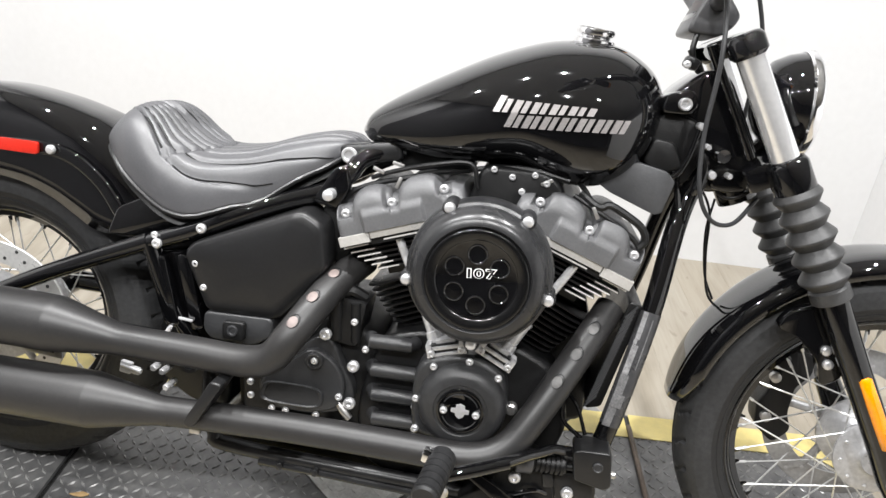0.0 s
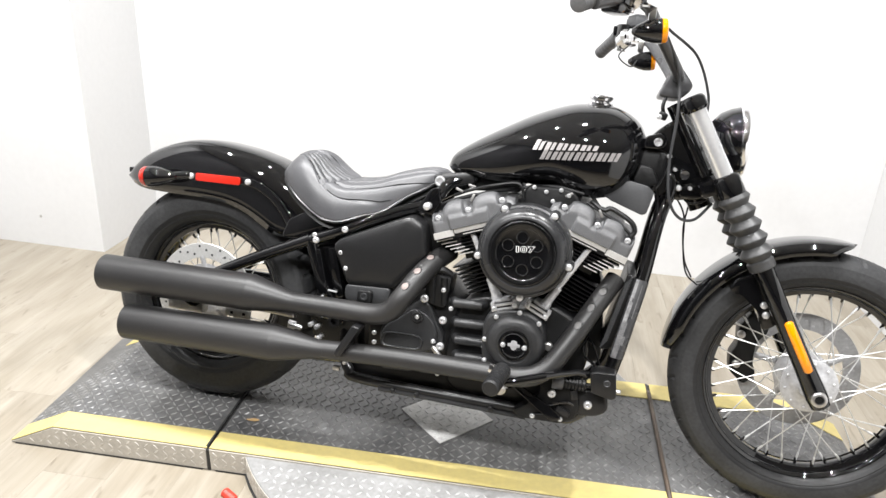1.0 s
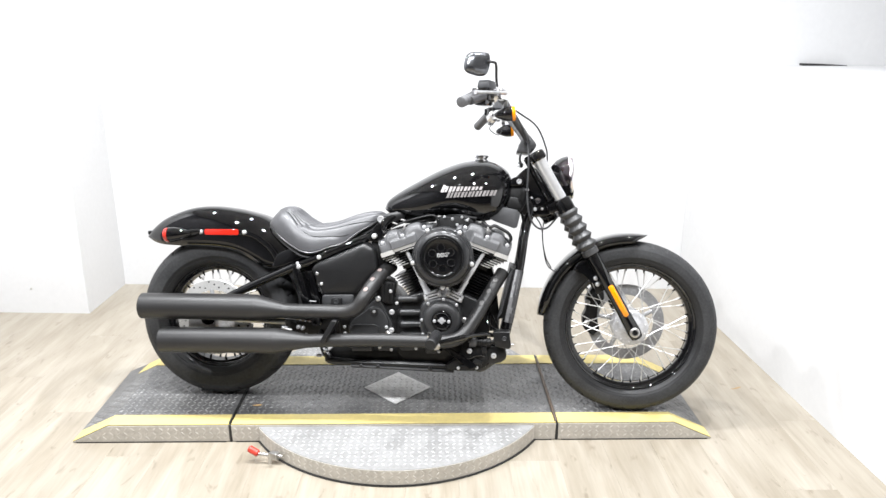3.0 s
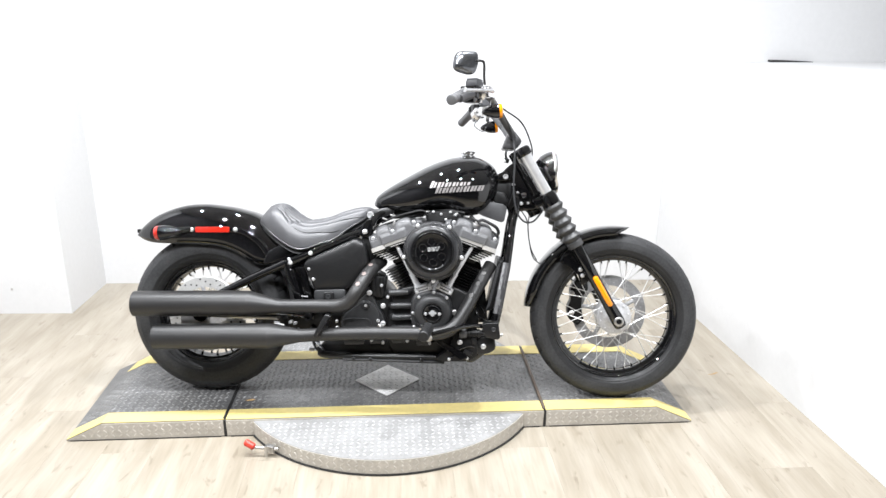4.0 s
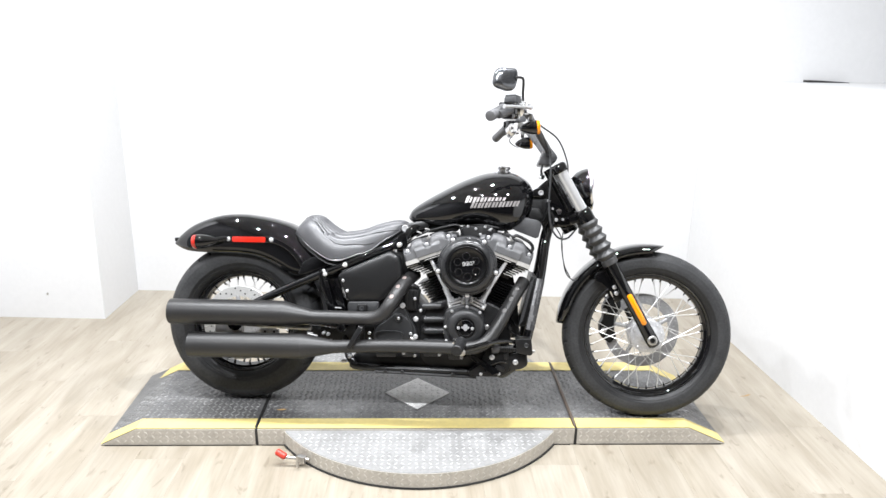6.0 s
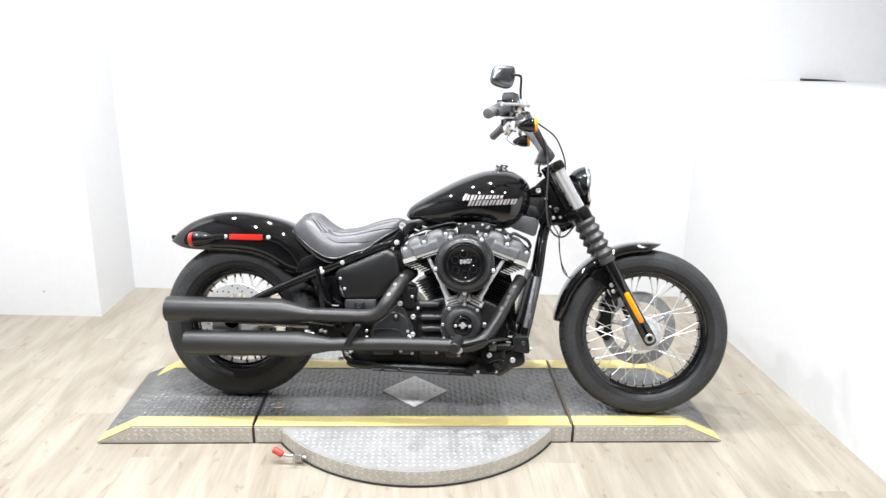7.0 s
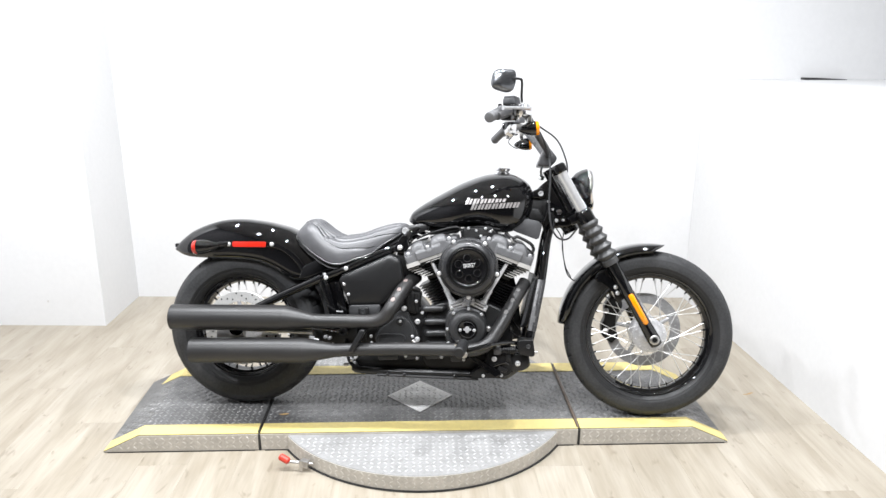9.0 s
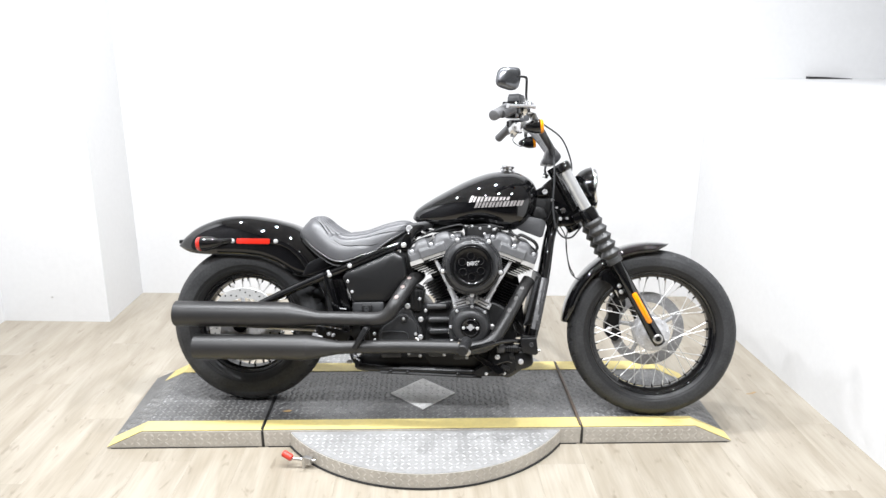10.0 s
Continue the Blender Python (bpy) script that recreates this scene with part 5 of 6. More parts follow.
for lo, hi in ((0.28, 0.16), (0.47, 0.28), (0.66, 0.36), (0.85, 0.26)):
    run = []
    for i, loop in enumerate(loops):
        x = loop[90].x
        v = lo + hi * (x - 0.345) / 0.30
        if 0.400 - 0.060 * v * v < x < 0.636 and v < 0.99:
            run.append(on_seat(i, v))
            last = i
    if len(run) > 4:
        tip = loops[min(last + 4, len(loops) - 1)]
        seam(spline(run[::5] + [run[-1]] + ([tip[6]] if lo > 0.6 else []), 4))
bm = bmesh.new()
edge = [l[0] for l in loops] + [l[-1] for l in loops[::-1]]
tube(bm, [p + Vector((0, 0, -0.001)) for p in edge[::4]], 0.0045, 8)
part("seat_edge", bm, SATIN, seat, "black lower edge trim")
bm = bmesh.new()
rings(bm, [[p * 1.0 - Vector((0, p.y * 0.06, 0.02 + 0.0)) for p in (loops[i][0], loops[i][60], loops[i][120], loops[i][-1])] for i in range(0, len(loops), 4)], True, True)
part("seat_pan", bm, DARK, seat)

# tank
from mathutils.bvhtree import BVHTree
TT = [(0.660, 0.768), (0.676, 0.794), (0.722, 0.828), (0.800, 0.874), (0.872, 0.912), (0.945, 0.940), (1.000, 0.950), (1.056, 0.950), (1.098, 0.936), (1.132, 0.911), (1.150, 0.878), (1.154, 0.860)]
TB = [(0.661, 0.752), (0.684, 0.739), (0.740, 0.731), (0.800, 0.727), (0.870, 0.733), (0.930, 0.739), (0.975, 0.727), (1.022, 0.717), (1.066, 0.721), (1.104, 0.742), (1.134, 0.782), (1.152, 0.848)]
TW = [0.024, 0.062, 0.092, 0.120, 0.139, 0.150, 0.154, 0.152, 0.142, 0.118, 0.080, 0.020]
t, b = spline([(x, 0, z) for x, z in TT], 6), spline([(x, 0, z) for x, z in TB], 6)
w = [v.x for v in spline([(q, 0, 0) for q in TW], 6)]
loops = []
for tp, bp, ww in zip(t, b, w):
    loop = []
    for k in range(56):
        a = 2 * math.pi * k / 56
        cy, sz = math.cos(a), math.sin(a)
        f = 0.40 + (0.60 * abs(sz) ** 0.92 if sz > 0 else -0.40 * abs(sz) ** 0.75)
        p = bp.lerp(tp, f)
        p.y = ww * math.copysign(abs(cy) ** (0.86 if sz > 0 else 0.7), cy)
        loop.append(p)
    loops.append(loop)
bm = bmesh.new()
rings(bm, loops)
bmesh.ops.recalc_face_normals(bm, faces=bm.faces[:])
skin = BVHTree.FromBMesh(bm)
tank = part("fuel_tank", bm, GLOSS, bike, "gloss black teardrop fuel tank", 60)


def on_tank(x, z, lift=0.0):
    hit, nor, _, _ = skin.ray_cast(Vector((x, -1, z)), Vector((0, 1, 0)))
    return hit + nor * lift


def badge(x0, z0, x1, z1, h0, h1, n, gap):
    """A slanting row of plain silver blocks on the tank's side."""
    for k in range(n):
        f0, f1 = k / n, (k + 1 - gap * (1.0 + 0.6 * (k % 2))) / n
        tall = 1.18 if k == 0 else 1.0
        bm = bmesh.new()
        loops = []
        for lift in (0.0004, 0.0026):
            grid = []
            for f, top in ((f0, 0), (f1, 0), (f1, 1), (f0, 1)):
                h = (h0 + (h1 - h0) * f) * tall
                grid.append(on_tank(x0 + (x1 - x0) * f + (0.011 * h / 0.028 if top else 0), z0 + (z1 - z0) * f + (h if top else 0), lift))
            loops.append(grid)
        rings(bm, loops)
        part("badge_block", bm, BADGE, tank, "", 0)


badge(0.886, 0.825, 1.040, 0.838, 0.0215, 0.011, 11, 0.26)
badge(0.906, 0.805, 1.090, 0.818, 0.0195, 0.0205, 14, 0.24)
bm = bmesh.new()
lathe(bm, [(-0.012, 0.034), (0.004, 0.034), (0.005, 0.031), (0.006, 0.026), (0.008, 0.026), (0.011, 0.031), (0.017, 0.0325), (0.021, 0.031), (0.0225, 0.024), (0.023, 0.0)], (1.026, -0.012, 0.951), (0.05, -0.10, 1), 36)
cap = part("filler_cap", bm, CHROME, tank, "dark chrome fuel filler cap")

# grey box and cooler ahead of the engine
block("regulator_cover", [(1.056, 0.752), (1.064, 0.734), (1.085, 0.722), (1.160, 0.696), (1.171, 0.701), (1.182, 0.752), (1.168, 0.766), (1.120, 0.775)], 0.10, -0.100, COVERGREY, "dark grey plastic cover under the tank", 0.003, 0.004)
cooler = block("oil_cooler", [(1.108, 0.352), (1.134, 0.360), (1.172, 0.545), (1.148, 0.552)], 0.11, -0.11, DARK, "black oil cooler between the down tubes", 0.004, 0.006)
for k in range(24):
    c = Vector((1.114, -0.112, 0.366)).lerp(Vector((1.154, -0.112, 0.538)), (k + 0.5) / 24)
    bm = bmesh.new()
    box(bm, c, (0.0024, 0.006, 0.026), pose(0, 0, 0, 0, 38, 0))
    part("cooler_fin", bm, COVERGREY, cooler)
block("intake_manifold", [(0.86, 0.66), (0.88, 0.74), (0.99, 0.742), (1.02, 0.715), (1.0, 0.62), (0.90, 0.60)], 0.08, -0.12, DARK, "black intake parts between the cylinders", 0.01, 0.02)
for pts, r, nm in (([(0.70, -0.10, 0.690), (0.74, -0.110, 0.708), (0.80, -0.12, 0.728), (0.862, -0.12, 0.738), (0.878, -0.12, 0.70)], 0.004, "spark_plug_lead"),
                   ([(1.040, -0.12, 0.718), (1.062, -0.13, 0.704), (1.075, -0.13, 0.701), (1.086, -0.13, 0.706), (1.105, -0.13, 0.699), (1.138, -0.13, 0.680), (1.149, -0.13, 0.660), (1.142, -0.13, 0.646)], 0.0062, "spark_plug_lead"),
                   ([(1.030, -0.12, 0.712), (1.067, -0.13, 0.695), (1.103, -0.13, 0.677), (1.132, -0.13, 0.657), (1.146, -0.13, 0.640)], 0.0040, "wiring_loom"),
                   ([(0.650, -0.10, 0.630), (0.666, -0.10, 0.658), (0.690, -0.10, 0.674), (0.721, -0.10, 0.686), (0.762, -0.10, 0.699), (0.804, -0.10, 0.713), (0.90, -0.10, 0.735)], 0.0045, "wiring_loom"),
                   ([(1.030, -0.09, 0.735), (1.045, -0.11, 0.722), (1.060, -0.12, 0.704)], 0.0045, "wiring_loom"),
                   ([(0.90, -0.10, 0.735), (0.96, -0.11, 0.740), (1.02, -0.11, 0.732)], 0.006, "wiring_loom")):
    bm = bmesh.new()
    tube(bm, spline(pts, 6), r, 8)
    part(nm, bm, DARK, bike, "black lead under the tank")
for x, y, z, ang in ((1.066, -0.136, 0.692, 60), (0.748, -0.112, 0.690, -70), (0.712, -0.108, 0.705, 20), (0.742, -0.10, 0.718, 12), (0.985, -0.12, 0.726, -30)):
    bm = bmesh.new()
    box(bm, (x, y, z), (0.020, 0.006, 0.006), pose(0, 0, 0, 0, ang, 0), 0.0015)
    part("bright_bit", bm, STEEL, bike, "small bright cable clip")
# coil, bracket and wiring packed between the tank and the steering head
neck = block("coil_bracket", [(1.132, 0.772), (1.120, 0.810), (1.150, 0.860), (1.205, 0.850), (1.222, 0.790), (1.200, 0.742), (1.165, 0.755)], 0.05, -0.072, DARK, "black coil and bracket behind the steering head", 0.008, 0.014)
bm = bmesh.new()
prism(bm, [(1.128, 0.776), (1.140, 0.815), (1.172, 0.812), (1.192, 0.772), (1.160, 0.762)], -0.07, -0.088, 0.005, 0.008)
part("coil_cover", bm, DARK, neck, "black coil cover")
bm = bmesh.new()
tube(bm, spline([(1.128, -0.088, 0.770), (1.150, -0.092, 0.758), (1.180, -0.090, 0.760), (1.196, -0.088, 0.790), (1.205, -0.088, 0.840)], 5), 0.0045, 10)
part("vent_hose", bm, GLOSS, neck, "gloss black vent hose")
bm = bmesh.new()
tube(bm, spline([(1.212, -0.085, 0.802), (1.222, -0.088, 0.780), (1.220, -0.09, 0.752), (1.212, -0.09, 0.735)], 5), [0.004, 0.009, 0.010, 0.010, 0.010, 0.010, 0.010, 0.010, 0.010, 0.010, 0.010, 0.010, 0.010, 0.008, 0.006, 0.004], 12)
part("connector", bm, GLOSS, neck, "gloss black cable connector")
block("engine_mount", [(1.000, 0.400), (0.985, 0.470), (1.030, 0.560), (1.078, 0.555), (1.098, 0.470), (1.110, 0.370), (1.115, 0.300), (1.03, 0.290)], 0.07, -0.055, DARK, "black engine mount between cylinder and down tubes", 0.01, 0.02)
block("intake_duct", [(0.622, 0.560), (0.622, 0.640), (0.650, 0.645), (0.672, 0.612), (0.680, 0.560), (0.660, 0.525)], 0.06, -0.104, DARK, "black duct behind the rear cylinder", 0.008, 0.015)
# castings, clips and bolts along the lower engine
for x, z, a, b in ((0.780, 0.245, 0.07, 0.030), (0.868, 0.240, 0.055, 0.036), (0.690, 0.238, 0.060, 0.026), (0.600, 0.232, 0.08, 0.024)):
    bm = bmesh.new()
    box(bm, (x, -0.138, z), (a, 0.024, b), pose(0, 0, 0, 0, -3, 0), 0.006)
    part("sump_boss", bm, CASE, crank)
bolts(crank, [(0.752, -0.152, 0.252), (0.806, -0.152, 0.240), (0.848, -0.152, 0.250), (0.892, -0.152, 0.232), (0.668, -0.152, 0.240), (0.712, -0.152, 0.232)], BOLT)
block("swingarm_pivot", [(0.340, 0.250), (0.325, 0.280), (0.325, 0.370), (0.372, 0.395), (0.47, 0.42), (0.47, 0.215), (0.40, 0.215)], 0.07, -0.085, DARK, "black pivot casting behind the gearbox", 0.01, 0.02)
for x, z in ((0.930, 0.727), (0.948, 0.706), (0.900, 0.735), (0.985, 0.724), (0.965, 0.735)):
    placed("bolt", BOLT, Matrix.Translation((x, -0.121, z)) @ Matrix.Scale(0.9, 4), bike)
block("tank_rail", [(0.735, 0.702), (0.735, 0.745), (0.86, 0.745), (0.86, 0.712)], 0.05, -0.05, DARK, "black frame rail under the tank", 0.006, 0.01)

# front fork
AX = Vector((WB, 0, RF))


def along(s, y, dx=0.0):
    return AX + RAKE * s + Vector((dx, y, 0))


FY = 0.118
for s in (-1, 1):
    y = s * FY
    bm = bmesh.new()
    d = [-0.030, -0.026, 0.0, 0.03, 0.08, 0.20, 0.345, 0.350]
    tube(bm, [along(k, y) for k in d], [0.016, 0.022, 0.0255, 0.0245, 0.0225, 0.0225, 0.0235, 0.0205], 24)
    leg = part("fork_leg", steered(bm), GLOSS, bike, "gloss black fork slider")
    bm = bmesh.new()
    prof = [(0.326, 0.0285), (0.328, 0.0305), (0.346, 0.0305), (0.348, 0.0285)]
    for k in range(5):
        f = 0.350 + k * 0.0335
        prof += [(f, 0.0262), (f + 0.015, 0.0385 - 0.0006 * k), (f + 0.0178, 0.0385 - 0.0006 * k)]
    prof += [(0.5175, 0.0275), (0.522, 0.026)]
    lathe(bm, [(a, r) for a, r in prof], along(0, y), RAKE, 32)
    part("gaiter", steered(bm), GAITER, bike, "ribbed black rubber fork gaiter", 18)
    bm = bmesh.new()
    lathe(bm, [(0.555, 0.0), (0.555, 0.0212), (0.725, 0.0212), (0.725, 0.0)], along(0, y), RAKE, 32)
    part("fork_tube", steered(bm), FORKTUBE, bike, "bright chrome fork tube")
    if s < 0:
        bm = bmesh.new()
        lathe(bm, [(0.020, 0.0185), (0.028, 0.0178), (0.030, 0.0150), (0.030, 0.0105), (0.026, 0.0095), (0.026, 0)], along(0, y), seg=24)
        nut = part("axle_nut", steered(bm), STEEL, leg, "bright axle nut")
        bm = bmesh.new()
        lathe(bm, [(0.0262, 0.0098), (0.0275, 0.0090), (0.0275, 0)], along(0, y), seg=20)
        part("axle_hole", steered(bm), DARK, leg)
        bm = bmesh.new()
        pts = [along(k, y - 0.0215, 0.004) for k in (0.068, 0.072, 0.11, 0.15, 0.194, 0.198)]
        tube(bm, pts, [0.005, 0.0098, 0.0105, 0.0105, 0.0098, 0.005], 14, squash=0.55)
        part("reflector", steered(bm), AMBER, leg, "amber side reflector")
for a, b, r, h, name in ((0.505, 0.562, 0.0315, 0.05, "lower_clamp"), (0.722, 0.758, 0.0285, 0.034, "upper_clamp")):
    bm = bmesh.new()
    for s in (-1, 1):
        lathe(bm, [(a, 0.0), (a, r - 0.006), (a + 0.006, r), (b - 0.010, r), (b - 0.003, r - 0.004), (b, r - 0.012), (b, 0)], along(0, s * FY), RAKE, 28)
    m = Matrix.Rotation(math.atan2(-RAKE.x, RAKE.z) * -1, 4, "Y")
    box(bm, along((a + b) / 2, 0, -0.022 if h > 0.04 else -0.008), (0.085 if h > 0.04 else 0.058, FY * 2, h * 0.8), m, 0.010)
    yoke = part(name, steered(bm), GLOSS, bike, "gloss black fork yoke")
for s in (-1, 1):
    bm = bmesh.new()
    tube(bm, [along(0.55, s * 0.085, -0.045), along(0.735, s * 0.085, -0.045)], 0.008, 10)
    part("fork_stop", steered(bm), GLOSS, bike, "black rod behind the fork tube")
bm = bmesh.new()
lathe(bm, [(0.06, 0.012), (0.100, 0.012), (0.105, 0.010), (0.106, 0)], (1.246, 0, 0.803), seg=20)
part("yoke_bolt", steered(bm), CHROME, bike, "large bright yoke bolt")
bm = bmesh.new()
prism(bm, [(1.236, 0.748), (1.238, 0.775), (1.258, 0.786), (1.300, 0.775), (1.303, 0.752), (1.27, 0.742)], 0.06, -0.075, 0.008, 0.012)
part("horn_bracket", bm, GLOSS, bike, "black bracket and wiring under the steering head")

for x, z, r in ((1.205, 0.842, 0.006), (1.222, 0.812, 0.005), (1.236, 0.770, 0.007), (1.262, 0.772, 0.005)):
    bm = bmesh.new()
    lathe(bm, [(0.075, r), (0.094, r), (0.097, r * 0.7), (0.097, 0)], (x, 0, z), seg=12)
    part("head_bolt", bm, BOLTMETAL, neck, "small bright bolt")
# headlamp
HD = Vector((1.0, 0, 0.07)).normalized()
HC = Vector((1.360, 0, 0.893))
bm = bmesh.new()
lathe(bm, [(-0.0720, 0.0000), (-0.0700, 0.0224), (-0.0600, 0.0470), (-0.0420, 0.0661), (-0.0200, 0.0767), (0.0000, 0.0812), (0.0040, 0.0812), (0.004, 0)], HC, HD, 48)
lampo = part("headlamp", steered(bm), GLOSS, bike, "gloss black bullet headlamp with chrome ring")
bm = bmesh.new()
lathe(bm, [(0.0010, 0.0829), (0.0040, 0.0857), (0.0130, 0.0857), (0.0180, 0.0818), (0.0200, 0.0762), (0.0140, 0.0750), (0.0030, 0.0784)], HC, HD, 48, closed=True)
part("trim_ring", steered(bm), CHROME, lampo, "chrome headlamp ring")
bm = bmesh.new()
lathe(bm, [(0.0140, 0.0756), (0.0190, 0.0616), (0.0220, 0.0336), (0.0230, 0.0000)], HC, HD, 48)
part("lens", steered(bm), GLASS, lampo, "clear headlamp glass")
bm = bmesh.new()
tube(bm, [HC + Vector((-0.03, 0, -0.06)), HC + Vector((-0.06, 0, -0.10)), along(0.55, 0, 0.03)], [0.014, 0.016, 0.018], 12)
part("headlamp_bracket", steered(bm), GLOSS, lampo)

# handlebar
BAR_TURN = Matrix.Translation((1.19, 0, 1.03)) @ pose(0, 0, 0, -1.6, 0, 1.5) @ Matrix.Translation((-1.19, 0, -1.03))
FORK_STEER, STEER = STEER, STEER @ BAR_TURN
bm = bmesh.new()
for s in (-1, 1):
    o = 0.013 * (s + 1)
    tube(bm, spline([(1.200, 0, 1.028), (1.197, s * 0.075, 1.028), (1.186 + o * 0.3, s * 0.105, 1.042), (1.150 + o * 0.8, s * 0.165, 1.085), (1.112 + o, s * 0.228, 1.135), (1.098 + o * 0.9, s * 0.262, 1.150), (1.058 + 0.008 * (s + 1), s * 0.300, 1.152 + 0.010 * (s + 1)), (0.995 + 0.009 * (s + 1), s * 0.405, 1.118 + 0.012 * (s + 1))], 6), 0.0135, 16)
bars = part("handlebar", steered(bm), BARSATIN, bike, "satin black tall handlebar")
bm = bmesh.new()
prism(bm, [(1.158, 0.978), (1.168, 1.006), (1.186, 1.050), (1.205, 1.050), (1.236, 1.012), (1.232, 0.998), (1.212, 0.976)], 0.058, -0.058, 0.008, 0.012)
part("riser", steered(bm), BARSATIN, bars, "satin black handlebar riser clamp")
bm = bmesh.new()
box(bm, along(0.775, 0, -0.03), (0.05, 0.10, 0.03), None, 0.006)
part("riser_base", steered(bm), GLOSS, bars)
for s in (-1, 1):
    sh = Vector((0.018, 0, 0.024)) if s > 0 else Vector((-0.016, 0, 0.004))
    a, b = Vector((1.030, s * 0.335, 1.145)) + sh, Vector((0.984, s * 0.430, 1.107)) + sh
    d = (b - a).normalized()
    bm = bmesh.new()
    prof = [(0.0, 0.0165), (0.004, 0.0195), (0.014, 0.0195), (0.018, 0.0172)]
    for k in range(5):
        q = 0.022 + 0.016 * k
        prof += [(q, 0.0175), (q + 0.011, 0.0180), (q + 0.013, 0.0168), (q + 0.0155, 0.0168)]
    L = (b - a).length
    prof += [(L, 0.0185), (L + 0.006, 0.0175), (L + 0.008, 0.013), (L + 0.008, 0)]
    lathe(bm, prof, a, d, 24)
    part("grip", steered(bm), GRIP, bars, "dark grey rubber grip")
    bm = bmesh.new()
    c = Vector((1.052, s * 0.310, 1.150)) + sh
    box(bm, c, (0.040, 0.060, 0.046), Matrix.Rotation(math.atan2(d.y, d.x), 4, "Z"), 0.010)
    box(bm, c + Vector((0.0, 0, -0.020)), (0.056, 0.044, 0.038), Matrix.Rotation(math.atan2(d.y, d.x), 4, "Z"), 0.008)
    box(bm, c + Vector((-0.030, s * 0.012, 0.004)), (0.02, 0.028, 0.030), None, 0.006)
    sw = part("switch_housing", steered(bm), GLOSS, bars, "gloss black switch housing")
    bm = bmesh.new()
    rc = Vector((1.062 if s < 0 else 1.078, s * 0.300, 1.178)) + sh
    box(bm, rc, (0.058, 0.046, 0.026), Matrix.Rotation(math.atan2(d.y, d.x), 4, "Z"), 0.006)
    box(bm, rc + Vector((0, 0, 0.015)), (0.052, 0.040, 0.010), Matrix.Rotation(math.atan2(d.y, d.x), 4, "Z"), 0.003)
    part("reservoir", steered(bm), COVERGREY, bars, "black brake reservoir" if s < 0 else "black clutch perch")
    bm = bmesh.new()
    tube(bm, spline([(1.112, s * 0.285, 1.160), (1.105, s * 0.325, 1.158), (1.060, s * 0.385, 1.150), (1.012, s * 0.448, 1.140)], 5), [0.006] * 15 + [0.008], 10, squash=0.7)
    part("lever", steered(bm), HUB if s < 0 else SATIN, bars, "bare metal hand lever" if s < 0 else "black hand lever")
    bm = bmesh.new()
    box(bm, Vector((1.092, s * 0.272, 1.160)), (0.070, 0.044, 0.040), Matrix.Rotation(math.atan2(d.y, d.x), 4, "Z"), 0.010)
    lathe(bm, [(-0.016, 0.012), (-0.014, 0.0245), (0.014, 0.0245), (0.016, 0.012)], Vector((1.068, s * 0.292, 1.154)), d, 24, closed=True)
    box(bm, Vector((1.058, s * 0.300, 1.126)), (0.014, 0.030, 0.012), Matrix.Rotation(math.atan2(d.y, d.x), 4, "Z"), 0.003)
    box(bm, Vector((1.112, s * 0.250, 1.132)), (0.016, 0.022, 0.036), None, 0.004)
    part("bar_clamp", steered(bm), CHROME, bars, "bright chrome clamp on the bar")
    lampt = signal("turn_signal", Vector((1.118 + 0.004 * (s + 1), s * 0.250, 1.097 - 0.002 * (s + 1))), 0.072, 0.0265, AMBER, "gloss black bullet turn signal with amber lens", bike, False, True)
    bm = bmesh.new()
    tube(bm, [(1.112, s * 0.250, 1.138), (1.110, s * 0.250, 1.120)], 0.007, 10)
    part("stalk", steered(bm), SATIN, lampt)

# mirror on the right bar
MC = Vector((1.018, -0.392, 1.242))
mirror = empty("mirror", bike)
mirror["label"] = "black oblong rear-view mirror on a bent stem"
out = rounded([(-0.054, -0.020), (-0.046, 0.022), (-0.030, 0.036), (0.032, 0.040), (0.040, 0.030), (0.042, 0.002), (0.030, -0.036), (0.004, -0.042), (-0.040, -0.034)], 0.014, 4)
MM = STEER @ Matrix.Translation(MC) @ pose(0, 0, 0, 0, 0, 28)
bm = bmesh.new()
rings(bm, [[Vector((p.x * g, y, p.y * g)) for p in out] for y, g in ((-0.020, 0.30), (-0.0195, 0.55), (-0.016, 0.80), (-0.009, 0.95), (0.0, 1.0), (0.006, 0.99), (0.007, 0.95))])
bm.transform(MM)
part("shell", bm, MIRRORSHELL, mirror, "gloss dark grey mirror shell")
bm = bmesh.new()
rings(bm, [[Vector((p.x * 0.94, y, p.y * 0.94)) for p in out] for y in (0.0072, 0.0084)])
bm.transform(MM)
part("mirror_glass", bm, MIRROR, mirror, "mirror glass")
bm = bmesh.new()
tube(bm, spline([MC + Vector((0.030, -0.012, 0.004)), MC + Vector((0.050, -0.004, 0.004)), MC + Vector((0.058, 0.008, -0.003)), MC + Vector((0.060, 0.052, -0.040)), (1.082, -0.300, 1.185)], 6), 0.0046, 10)
part("stem", steered(bm), SATIN, mirror, "black mirror stem")

STEER = FORK_STEER

# front mudguard
bm = bmesh.new()
loops = []
